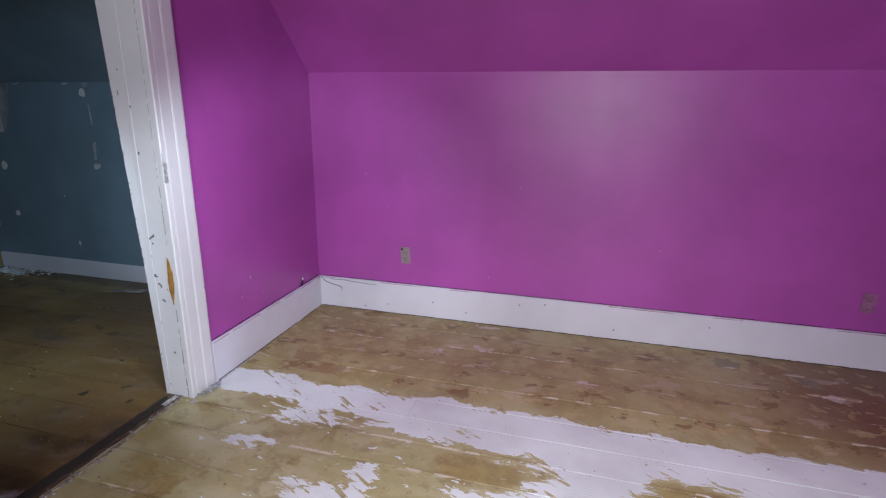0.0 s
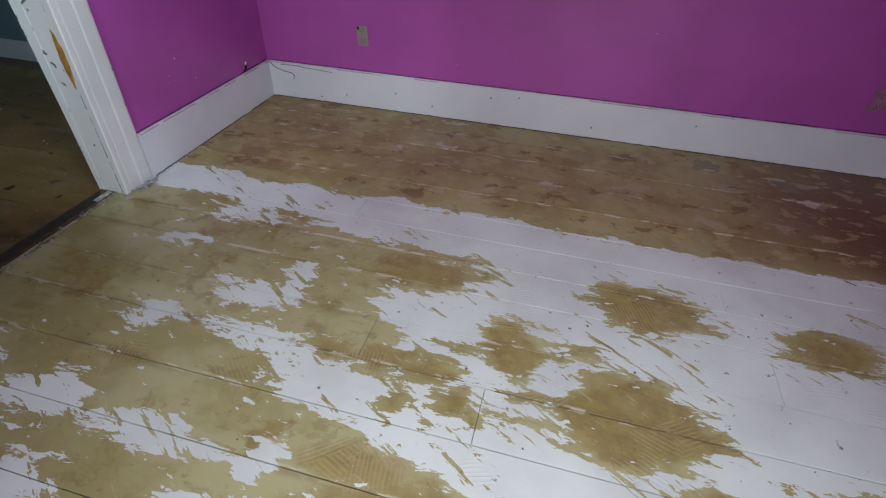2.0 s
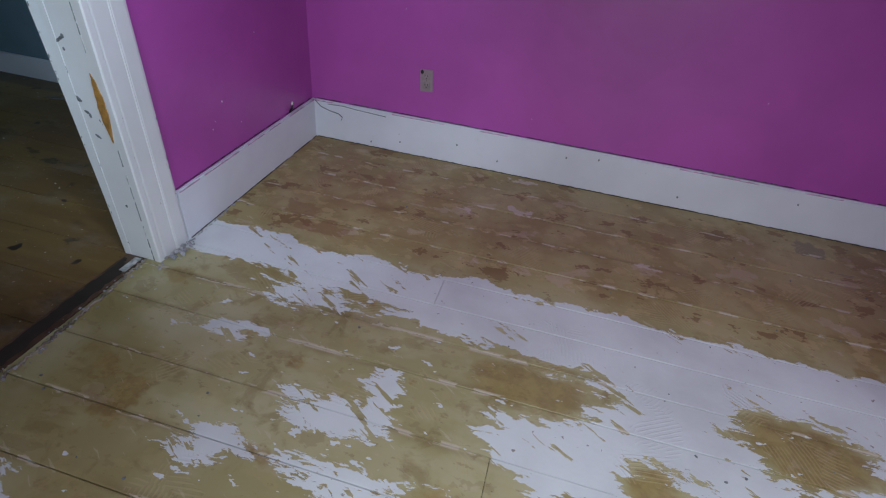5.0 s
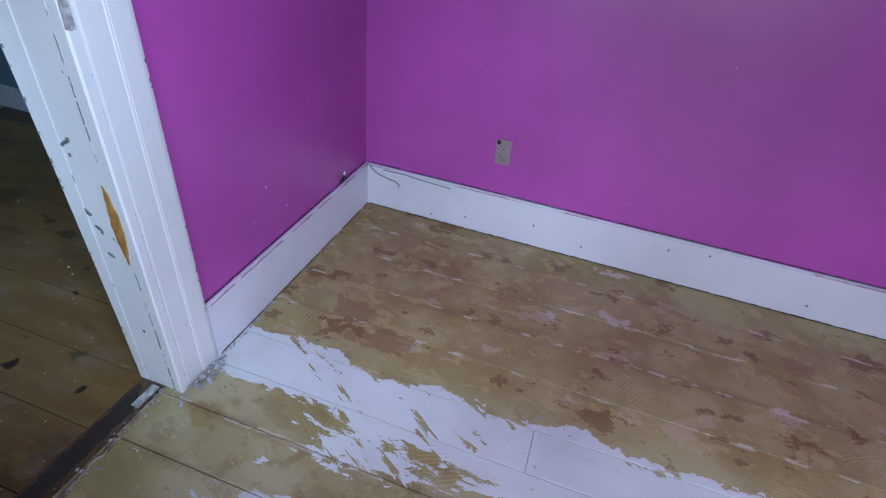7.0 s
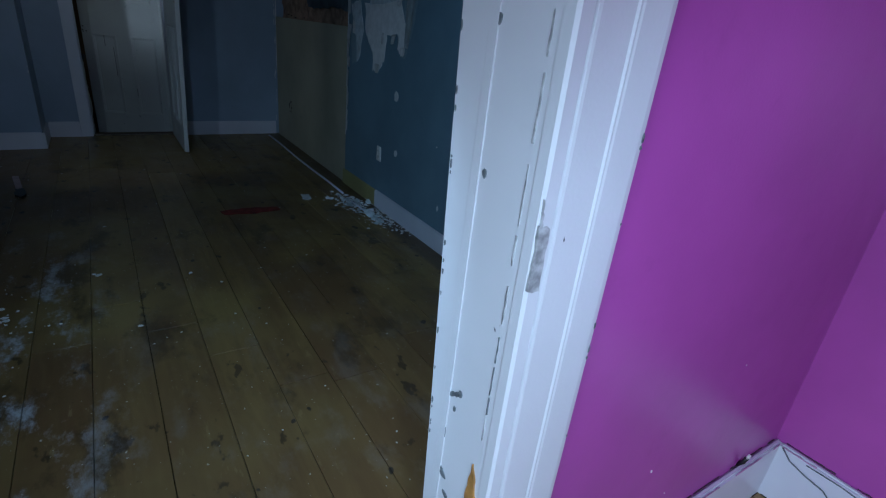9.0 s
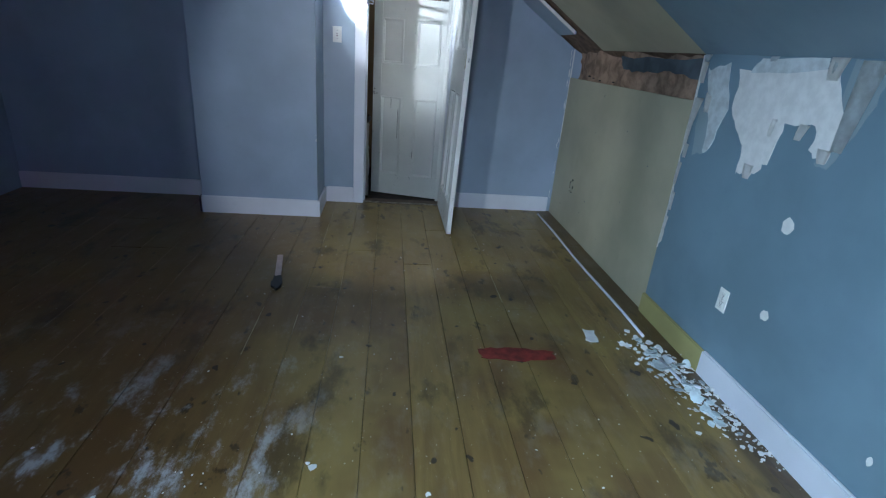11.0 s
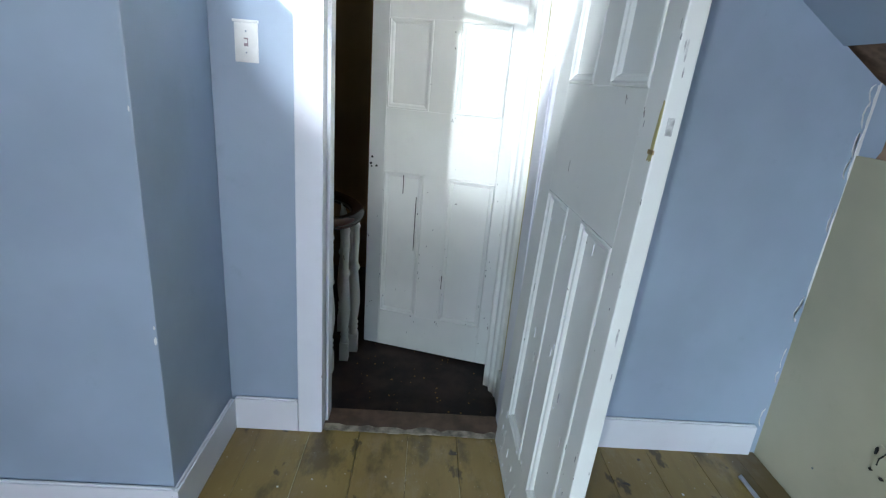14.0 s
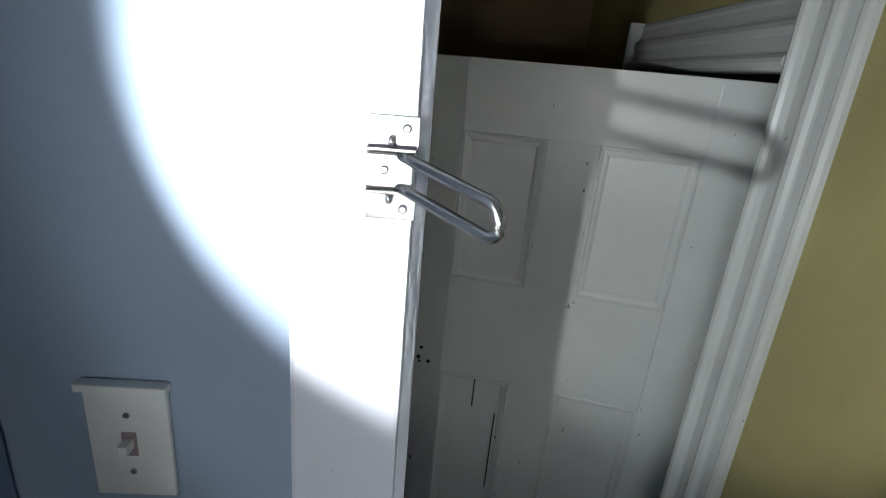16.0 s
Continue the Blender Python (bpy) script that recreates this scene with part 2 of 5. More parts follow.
    rust = k.math("MULTIPLY", k.step(k.noise(8, 4, 0.65, stretch=(0.7, 1, 1), at=k.vec("ADD", k.pos, (0, 9, 0))), 0.595, 0.612), k.math("ADD", 0.22, k.math("MULTIPLY", north, 0.5)))
    tan = k.mix(rust, tan, (0.165, 0.085, 0.03))
    clump = k.math("MULTIPLY", k.step(k.noise(13, 4, 0.62, stretch=(0.75, 1, 1), at=k.vec("ADD", k.pos, (2, 5, 0))), 0.575, 0.59), k.math("ADD", 0.2, k.math("MULTIPLY", north, 0.45)))
    tan = k.mix(clump, tan, (0.47, 0.375, 0.175))
    pale = k.step(k.noise(7, 4, 0.6, stretch=(0.6, 1, 1), at=k.vec("ADD", k.pos, (7, 3, 0))), 0.615, 0.628)
    tan = k.mix(k.math("MULTIPLY", pale, k.math("ADD", 0.2, k.math("MULTIPLY", north, 0.3))), tan, (0.52, 0.42, 0.31))
    for spots_of, tone, most in ((RUSTED, (0.22, 0.115, 0.05), 0.5), (GREYED, (0.19, 0.17, 0.115), 0.8), (BLANCHED, (0.60, 0.52, 0.46), 0.85)):
        g = -1.0
        for e in spots_of:
            g = k.math("MAXIMUM", g, ellipse(k, p, *e))
        g = k.math("ADD", g, k.math("MULTIPLY", k.math("SUBTRACT", k.noise(22, 3), 0.5), 0.3))
        tan = k.mix(k.math("MULTIPLY", k.step(g, 0.0, 0.03), most), tan, tone)
    # combed glue lines in places
    cell = k.t.nodes.new("ShaderNodeTexVoronoi")
    k.put(cell, "Vector", k.vec("ADD", k.pos, k.vec("MULTIPLY", warp, (0.12, 0.12, 0))))
    k.put(cell, "Scale", 5.5)
    turn = k.math("MULTIPLY", k.axis(cell.outputs["Color"], 0), 2.6)
    bow = k.math("MULTIPLY", k.math("SUBTRACT", k.noise(7, 1), 0.5), 0.02)
    across = k.math("ADD", k.math("ADD", k.math("MULTIPLY", x, k.math("COSINE", turn)), k.math("MULTIPLY", y, k.math("SINE", turn))), bow)
    teeth = k.math("ADD", k.math("SINE", k.math("MULTIPLY", across, 520.0)), k.math("MULTIPLY", k.math("SUBTRACT", k.noise(45, 3, 0.6), 0.5), 2.2))
    area = k.math("ADD", k.noise(5.5, 3, 0.5, stretch=(0.8, 1, 1)), k.math("MULTIPLY", amber, 0.03))
    for e in COMBED:
        area = k.math("MAXIMUM", area, k.math("ADD", 0.61, k.math("MULTIPLY", ellipse(k, p, *e), 0.5)))
    comb = k.math("MULTIPLY", k.step(teeth, 0.1, 0.7), k.step(area, 0.605, 0.625))
    tan = k.mix(k.math("MULTIPLY", comb, 0.36), tan, (0.50, 0.41, 0.22))
    scratch = k.step(k.noise(60, 3, 0.6, stretch=(0.14, 1, 1), at=slant), 0.66, 0.69)
    tan = k.mix(k.math("MULTIPLY", scratch, 0.4), tan, (0.56, 0.51, 0.38))
    smudge = k.step(k.noise(34, 4, 0.7, stretch=(0.6, 1, 1)), 0.60, 0.66)
    tan = k.mix(k.math("MULTIPLY", smudge, 0.4), tan, (0.20, 0.14, 0.06))
    tan = k.mix(k.math("MULTIPLY", crumb, 0.8), tan, (0.60, 0.54, 0.44))
    tan = k.mix(k.math("MULTIPLY", k.random(), 0.16), tan, (0.17, 0.12, 0.05))
    worn = k.mix(k.step(k.noise(3, 4), 0.35, 0.75), (0.695, 0.745, 0.755), (0.575, 0.605, 0.62))
    nick = k.step(k.noise(26, 4, 0.65), 0.675, 0.69)
    worn = k.mix(k.math("MULTIPLY", nick, 0.8), worn, (0.22, 0.20, 0.17))
    k.set("Base Color", k.mix(white, tan, worn))
    k.set("Roughness", k.math("ADD", k.math("MULTIPLY", blot, 0.25), 0.33))
    h = k.math("ADD", k.math("MULTIPLY", white, 0.8), k.math("ADD", k.math("MULTIPLY", comb, 0.4), k.math("MULTIPLY", k.noise(60, 3), 0.4)))
    k.bump(h, 0.5, 0.002)
    return k.m


def brown_floor():
    """Old varnished brown boards with dark stains, scuffs and plaster dust."""
    k = Mat("old_brown_boards")
    x, y = k.axis(k.pos, 0), k.axis(k.pos, 1)
    grain = k.noise(14, 5, 0.65, stretch=(0.12, 1, 1), distort=0.6)
    col = k.mix(k.step(grain, 0.3, 0.72), (0.155, 0.097, 0.033), (0.255, 0.174, 0.057))
    col = k.mix(k.math("MULTIPLY", k.random(), 0.8), col, (0.11, 0.06, 0.024))
    col = k.mix(k.math("MULTIPLY", k.step(k.noise(1.4, 4), 0.45, 0.65), 0.6), col, (0.29, 0.215, 0.068))
    col = k.mix(k.math("MULTIPLY", k.step(x, -2.0, -0.7), 0.5), col, (0.155, 0.085, 0.036))
    col = k.mix(k.math("MULTIPLY", k.step(x, -3.4, -4.5), 0.4), col, (0.33, 0.245, 0.072))
    # red-brown towards the south, painting in the dim edge of the torch beam
    red = k.math("MULTIPLY", k.step(y, -1.7, -2.5), 0.7)
    col = k.mix(red, col, (0.13, 0.065, 0.022))
    stain = k.step(k.noise(3.6, 6, 0.66, stretch=(0.55, 1, 1)), 0.535, 0.66)
    col = k.mix(k.math("MULTIPLY", stain, 0.72), col, (0.055, 0.035, 0.016))
    blotch = k.step(k.noise(8.5, 4, 0.6, stretch=(0.6, 1, 1)), 0.63, 0.68)
    col = k.mix(k.math("MULTIPLY", blotch, 0.8), col, (0.04, 0.026, 0.014))
    spot = k.step(k.noise(11, 2, 0.4), 0.715, 0.74)
    col = k.mix(spot, col, (0.03, 0.02, 0.015))
    scuff = k.step(k.noise(22, 5, 0.7, stretch=(0.3, 1, 1)), 0.62, 0.68)
    col = k.mix(k.math("MULTIPLY", scuff, 0.25), col, (0.36, 0.29, 0.13))
    # boards are darker in a strip along the north wall
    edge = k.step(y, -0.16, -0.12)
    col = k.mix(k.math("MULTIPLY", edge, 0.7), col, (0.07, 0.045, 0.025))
    # dust lies by the east end and along the wall
    zone = k.math("MULTIPLY", k.math("MULTIPLY", k.step(x, -3.4, -1.9), k.step(y, -1.6, -2.15)), 1.25)
    zone = k.math("ADD", zone, 0.12)
    dust = k.math("MULTIPLY", k.step(k.noise(7, 6, 0.72, stretch=(0.6, 1, 1)), 0.50, 0.68), zone, clamp=True)
    col = k.mix(k.math("MULTIPLY", dust, 0.75), col, (0.52, 0.53, 0.55))
    speck = k.math("MULTIPLY", k.step(k.noise(70, 2, 0.4), 0.73, 0.75), 0.8)
    col = k.mix(speck, col, (0.5, 0.48, 0.42))
    k.set("Base Color", col)
    k.set("Roughness", k.math("ADD", k.math("MULTIPLY", k.noise(5, 4), 0.3), k.math("ADD", 0.26, k.math("MULTIPLY", dust, 0.3))))
    k.bump(k.math("ADD", grain, k.math("MULTIPLY", k.noise(90, 2), 0.3)), 0.35, 0.002)
    return k.m


PINK = paint("pink_wall_paint", (0.43, 0.085, 0.405), 0.36, 0.10)
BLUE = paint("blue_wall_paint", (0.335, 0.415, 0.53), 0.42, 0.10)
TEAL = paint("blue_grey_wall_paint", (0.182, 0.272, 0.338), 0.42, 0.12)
TEAL_PALE = paint("peeled_pale_blue_paper", (0.28, 0.36, 0.40), 0.6, 0.15)
WHITE_TRIM = paint("chipped_white_trim_paint", (0.74, 0.76, 0.78), 0.35, 0.07, chips=0.045, under=(0.10, 0.11, 0.12))
WHITE_BASE = paint("white_baseboard_paint", (0.71, 0.73, 0.80), 0.38, 0.07, chips=0.015, under=(0.16, 0.15, 0.15))
WHITE_DOOR = paint("old_white_door_paint", (0.72, 0.74, 0.72), 0.33, 0.08, chips=0.035, under=(0.13, 0.12, 0.11))
BEIGE = paint("beige_wall_board", (0.47, 0.44, 0.315), 0.6, 0.10, chips=0.0)
YELLOW = paint("yellow_hall_paint", (0.55, 0.49, 0.22), 0.5, 0.12)
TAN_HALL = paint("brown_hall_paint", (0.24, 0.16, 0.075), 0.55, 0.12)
CEIL_WHITE = paint("ceiling_paint", (0.5, 0.5, 0.5), 0.7, 0.08)
YELLOWED = paint("unpainted_yellowed_board", (0.40, 0.36, 0.15), 0.5, 0.15)
STRIPPED = stripped_floor()
BROWN = brown_floor()
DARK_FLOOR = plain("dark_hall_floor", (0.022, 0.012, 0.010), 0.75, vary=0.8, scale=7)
# also colours the painted shadow gaps under the pink room's baseboards
JOINT = plain("joint_dirt_gap_shade", (0.03, 0.024, 0.018), 0.9)
THRESH = plain("worn_threshold_wood", (0.085, 0.05, 0.032), 0.6, vary=0.4, scale=12)
PLASTER = plain("bare_white_plaster", (0.72, 0.72, 0.71), 0.8, vary=0.08)
PAPER = plain("torn_wall_paper", (0.55, 0.60, 0.62), 0.75)
BARE_WOOD = plain("bare_brown_wood", (0.36, 0.19, 0.045), 0.6, vary=0.3, scale=40)
ROUGH_WOOD = plain("rough_dark_lath", (0.16, 0.10, 0.065), 0.8, vary=0.4)
WOOL = plain("brown_insulation", (0.30, 0.20, 0.14), 0.95, vary=0.35, scale=14)
BARE_GREY = plain("worn_grey_wood", (0.24, 0.21, 0.17), 0.7, vary=0.5, scale=30)
DUSTY = plain("dusty_old_paper", (0.26, 0.25, 0.24), 0.8, vary=0.5, scale=16)
PLATE = plain("ivory_plastic", (0.30, 0.235, 0.255), 0.35, vary=0.05)
PLATE_W = plain("white_plastic", (0.75, 0.76, 0.74), 0.35, vary=0.05)
BLACK = plain("black_plastic", (0.015, 0.015, 0.015), 0.4)
OLD_WHITE = plain("dirty_old_white_paint", (0.42, 0.43, 0.43), 0.6, vary=0.4, scale=60)
GREYPAINT = plain("grey_under_coat", (0.16, 0.18, 0.19), 0.6, vary=0.3, scale=90)
STEEL = plain("polished_steel", (0.75, 0.75, 0.76), 0.2, 1.0, vary=0.05)
BRASS = plain("tarnished_brass", (0.32, 0.24, 0.10), 0.42, 0.9, vary=0.3)
RAIL = plain("dark_handrail_varnish", (0.035, 0.014, 0.012), 0.25, vary=0.3)
SHEET = plain("dusty_blue_grey_sheet", (0.50, 0.56, 0.58), 0.4, vary=0.4, scale=9)
PINKSTICK = plain("pinkish_painted_stick", (0.50, 0.38, 0.37), 0.5)


# ---- mesh helpers ----
def box(bm, x0, x1, y0, y1, z0, z1, bevel=0.0):
    vs = [bm.verts.new((x, y, z)) for x in (x0, x1) for y in (y0, y1) for z in (z0, z1)]
    fs = [bm.faces.new([vs[i] for i in q]) for q in ((0, 1, 3, 2), (4, 6, 7, 5), (0, 4, 5, 1), (2, 3, 7, 6), (0, 2, 6, 4), (1, 5, 7, 3))]
    if bevel:
        es = {e for f in fs for e in f.edges}
        bmesh.ops.bevel(bm, geom=list(es), offset=bevel, segments=2, affect="EDGES", profile=0.6)
    return bm


def prism(bm, poly, axis, a, b):
    """A polygon drawn out along an axis: 'x' takes (y, z), 'y' takes (x, z), 'z' takes (x, y)."""
    def at(p, t):
        return {"x": (t, p[0], p[1]), "y": (p[0], t, p[1]), "z": (p[0], p[1], t)}[axis]
    lo, hi = [bm.verts.new(at(p, a)) for p in poly], [bm.verts.new(at(p, b)) for p in poly]
    bm.faces.new(lo)
    bm.faces.new(hi[::-1])
    for i in range(len(poly)):
        j = (i + 1) % len(poly)
        bm.faces.new((lo[i], hi[i], hi[j], lo[j]))
    return bm


def lathe(bm, profile, segs=14, cx=0.0, cy=0.0):
    rings = [[bm.verts.new((cx + r * math.cos(2 * math.pi * i / segs), cy + r * math.sin(2 * math.pi * i / segs), z)) for i in range(segs)] for r, z in profile]
    for a, b in zip(rings, rings[1:]):
        for i in range(segs):
            f = bm.faces.new((a[i], a[(i + 1) % segs], b[(i + 1) % segs], b[i]))
            f.smooth = True
    bm.faces.new(rings[0][::-1])
    bm.faces.new(rings[-1])
    return bm


def tube(bm, pts, r, segs=10, ry=None):
    """A round bar along points; ry flattens it upwards."""
    ry = ry or r
    rings = []
    for i, p in enumerate(pts):
        p = Vector(p)
        d = (Vector(pts[min(i + 1, len(pts) - 1)]) - Vector(pts[max(i - 1, 0)])).normalized()
        side = d.cross(Vector((0, 0, 1)))
        side = side.normalized() if side.length > 1e-3 else Vector((1, 0, 0))
        up = side.cross(d)
        rings.append([bm.verts.new(p + side * r * math.cos(2 * math.pi * j / segs) + up * ry * math.sin(2 * math.pi * j / segs)) for j in range(segs)])
    for a, b in zip(rings, rings[1:]):
        for j in range(segs):
            f = bm.faces.new((a[j], b[j], b[(j + 1) % segs], a[(j + 1) % segs]))
            f.smooth = True
    bm.faces.new(rings[0])
    bm.faces.new(rings[-1][::-1])
    return bm


def mesh_of(bm, name, material):
    bmesh.ops.recalc_face_normals(bm, faces=bm.faces[:])
    me = bpy.data.meshes.new(name)
    bm.to_mesh(me)
    bm.free()
    me.materials.append(material)
    return me


def thing(name, bm, material, label, category, kind="", group="", m=None):
    ob = new(name, mesh_of(bm, name, material))
    if m is not None:
        ob.matrix_world = m
    return tagged(ob, label, category, group, kind)


def holder(name, label, category, m=None, group="", kind=""):
    ob = new(name)
    if m is not None:
        ob.matrix_world = m
    return tagged(ob, label, category, group, kind)


def part(name, bm, material, parent, label="", m=None):
    ob = new(name, mesh_of(bm, name, material))
    ob.parent = parent
    if m is not None:
        ob.matrix_basis = m
    if label:
        tagged(ob, label)
    return ob


def B(*a, **k):
    return box(bmesh.new(), *a, **k)


def P(*a):
    return prism(bmesh.new(), *a)


def jagged(outline, seed, rough=0.012, sub=4):
    """An outline with uneven torn edges."""
    rnd = random.Random(seed)
    out = []
    for (a, b), (c, d) in zip(outline, outline[1:] + outline[:1]):
        for i in range(sub):
            f = i / sub
            out.append((a + (c - a) * f + rnd.uniform(-rough, rough), b + (d - b) * f + rnd.uniform(-rough, rough)))
    return out


def blob(cx, cz, w, h, seed, n=11):
    rnd = random.Random(seed)
    return [(cx + w * (0.65 + 0.35 * rnd.random()) * math.cos(2 * math.pi * i / n), cz + h * (0.65 + 0.35 * rnd.random()) * math.sin(2 * math.pi * i / n)) for i in range(n)]


# ---- structure ----
WEST = -5.425          # face of the far wall of the blue room
SOUTH = -4.6
Z_TOP = 2.35
FOLD_P, ANG_P = 1.49, 43.0
FOLD_B, ANG_B = 1.435, 34.0
dP = (Z_TOP - FOLD_P) / math.tan(radians(ANG_P))
dB = (Z_TOP - FOLD_B) / math.tan(radians(ANG_B))

# sub floors; the boards lie on them
thing("floor_pink_room", B(-0.06, 4.4, SOUTH - 0.1, 0.1, -0.14, -0.022), JOINT, "stripped wide board floor with worn white paint", "floor", "structure")
thing("floor_blue_room", B(WEST - 0.1, -0.061, SOUTH - 0.1, 0.12, -0.14, -0.022), JOINT, "old brown wide board floor with dust and stains", "floor", "structure")

# pink room shell
thing("wall_north_pink", P([(0, -0.02), (0, FOLD_P + 0.005), (0.1, FOLD_P + 0.11), (0.1, -0.02)], "x", 0, 4.4), PINK, "glossy bright pink painted knee wall", "wall", "structure")
thing("ceiling_slope_pink", P([(0.0, FOLD_P), (-dP, Z_TOP), (-dP, Z_TOP + 0.12), (0.1, FOLD_P + 0.12)], "x", 0, 4.4), PINK, "pink painted sloping attic ceiling", "ceiling", "structure")
thing("ceiling_pink", B(0, 4.4, SOUTH, -dP, Z_TOP, Z_TOP + 0.12), CEIL_WHITE, "plain painted flat ceiling", "ceiling", "structure")
thing("wall_east_pink", P([(0.0, -0.02), (0.0, FOLD_P), (-dP, Z_TOP), (SOUTH, Z_TOP), (SOUTH, -0.02)], "x", 4.3, 4.4), PINK, "pink painted end wall", "wall", "structure")


def wall_with_hole(bm, x0, x1, y0, y1, hx0, hx1, hz0, hz1, top):
    box(bm, x0, hx0, y0, y1, -0.02, top)
    box(bm, hx1, x1, y0, y1, -0.02, top)
    box(bm, hx0, hx1, y0, y1, -0.02, hz0)
    box(bm, hx0, hx1, y0, y1, hz1, top)
    return bm


thing("wall_south_pink", wall_with_hole(bmesh.new(), 0, 4.4, SOUTH - 0.1, SOUTH, 1.2, 2.5, 0.9, 2.1, Z_TOP), PINK, "pink painted wall with a window opening", "wall", "structure")
# this opening is added for the blue room's lamp and is never in view
thing("wall_south_blue", wall_with_hole(bmesh.new(), WEST - 0.1, 0, SOUTH - 0.1, SOUTH, -1.45, -0.55, 0.95, 2.05, Z_TOP), BLUE, "blue painted wall with an added unseen window opening", "wall", "structure")

# partition between the rooms, with its doorway
NJ, SJ, HEAD = -1.225, -2.03, 2.0     # jamb faces and head height
TH = -0.10

def partition(a, b, zf, d):
    bm = bmesh.new()
    prism(bm, [(0.02, -0.02), (0.02, zf + 0.02), (-d, Z_TOP), (NJ + 0.02, Z_TOP), (NJ + 0.02, -0.02)] if d < -NJ else
          [(0.02, -0.02), (0.02, zf + 0.02), (NJ + 0.02, zf + (-NJ) * (Z_TOP - zf) / d), (NJ + 0.02, -0.02)], "x", a, b)
    box(bm, a, b, SOUTH, SJ - 0.02, -0.02, Z_TOP)
    box(bm, a, b, SJ - 0.02, NJ + 0.02, HEAD + 0.02, Z_TOP - 0.02)
    return bm


thing("wall_partition_pink", partition(-0.045, 0, FOLD_P, dP), PINK, "pink painted partition wall with a doorway", "wall", "structure")
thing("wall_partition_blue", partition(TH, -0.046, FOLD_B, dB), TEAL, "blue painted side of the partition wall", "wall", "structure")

CASING = [(0, 0), (0, 0.016), (0.004, 0.020), (0.022, 0.020), (0.026, 0.013), (0.030, 0.017), (0.034, 0.018), (0.086, 0.0175),
          (0.089, 0.0195), (0.092, 0.0195), (0.095, 0.0205), (0.140, 0.0205), (0.150, 0.0185), (0.155, 0.014), (0.155, 0)]


def casing_upright(name, y0, sign, x_face, x_sign, z0, z1, material, parent, width=0.155):
    k = width / 0.155
    return part(name, P([(x_face + x_sign * h, y0 + sign * w * k) for w, h in CASING], "z", z0, z1), material, parent)


# pink doorway: jambs, stops, casings and head
frame_p = holder("door_frame_pink", "chipped white painted door frame with moulded casing", "door frame", kind="structure")
JAMB = [(0.004, 0), (0.004, HEAD), (-0.205, HEAD), (-0.172, 1.1), (-0.150, 0.65), (-0.134, 0.25), (-0.128, 0)]   # the old jamb spreads upwards
part("jamb", P(JAMB, "y", NJ, NJ + 0.02), WHITE_TRIM, frame_p)
part("jamb", B(-0.128, 0.004, SJ - 0.02, SJ, 0, HEAD, bevel=0.003), WHITE_TRIM, frame_p)
part("head_jamb", B(-0.128, 0.004, SJ, NJ, HEAD, HEAD + 0.02), WHITE_TRIM, frame_p)
casing_upright("casing", NJ - 0.002, 1, 0.001, 1, 0, HEAD + 0.005, WHITE_TRIM, frame_p)
casing_upright("casing", SJ + 0.002, -1, 0.001, 1, 0, HEAD + 0.005, WHITE_TRIM, frame_p)
part("head_casing", B(0.001, 0.024, SJ - 0.155, NJ + 0.155, HEAD + 0.006, HEAD + 0.16, bevel=0.004), WHITE_TRIM, frame_p)
casing_upright("casing", NJ - 0.002, 1, TH - 0.001, -1, 0, HEAD + 0.005, WHITE_TRIM, frame_p, 0.11)
casing_upright("casing", SJ + 0.002, -1, TH - 0.001, -1, 0, HEAD + 0.005, WHITE_TRIM, frame_p, 0.11)
# a long splinter missing from the edge, a crack below it, a hinge notch, nail heads and old paint loss
SCAR = [(0.0, 0.455), (0.007, 0.50), (0.013, 0.55), (0.012, 0.60), (0.004, 0.64), (-0.004, 0.665), (-0.009, 0.62), (-0.014, 0.565), (-0.012, 0.52), (-0.006, 0.48)]
part("bare_wood_scar", P(jagged([(-0.017 + a, b) for a, b in SCAR], 41, 0.0018, 3), "y", NJ - 0.0035, NJ + 0.001), BARE_WOOD, frame_p, "bare brown wood where paint broke off")
rw = random.Random(61)
z = 0.0
while z < 1.95:
    ln = rw.uniform(0.015, 0.08)
    if not 0.46 < z + ln / 2 < 0.665:
        w, x = rw.uniform(0.0004, 0.0014), -0.0066 - 0.006 * min(1, z / 0.46)
        part("crack", P(jagged([(x - w, z), (x + w, z), (x + w, z + ln), (x - w, z + ln)], int(z * 997), 0.0008, 4), "y", NJ - 0.0016, NJ + 0.001), OLD_WHITE if z > 0.9 or rw.random() < 0.35 else GREYPAINT, frame_p)
    z += ln + rw.uniform(0.004, 0.03)
for _ in range(26):
    z, w = rw.uniform(0.02, 1.4), rw.uniform(0.0007, 0.002)
    edge = -0.124 - 0.044 * max(0, z - 0.12) ** 1.15
    part("paint_chip", P(blob(edge, z, w, w * rw.uniform(1.5, 5), rw.randint(1, 999), 8), "y", NJ - 0.0016, NJ + 0.001), GREYPAINT, frame_p)
for _ in range(16):
    z, w = rw.uniform(0.02, 1.4), rw.uniform(0.001, 0.0022)
    part("paint_chip", P(blob(NJ + 0.1462, z, w, w * rw.uniform(1.5, 4), rw.randint(1, 999), 8), "x", 0.016, 0.0215), GREYPAINT, frame_p)
notch = part("hinge_notch", P(jagged([(NJ - 0.001, 0.985), (NJ + 0.017, 0.982), (NJ + 0.018, 1.065), (NJ + 0.0, 1.07)], 44, 0.0015, 5), "x", 0.018, 0.0216), OLD_WHITE, frame_p, "pale broken notch of a lost hinge")
part("notch_edge", P(jagged([(NJ - 0.001, 0.99), (NJ + 0.0025, 0.99), (NJ + 0.004, 1.07), (NJ + 0.0, 1.10)], 45, 0.0012, 5), "x", 0.018, 0.0221), OLD_WHITE, notch)
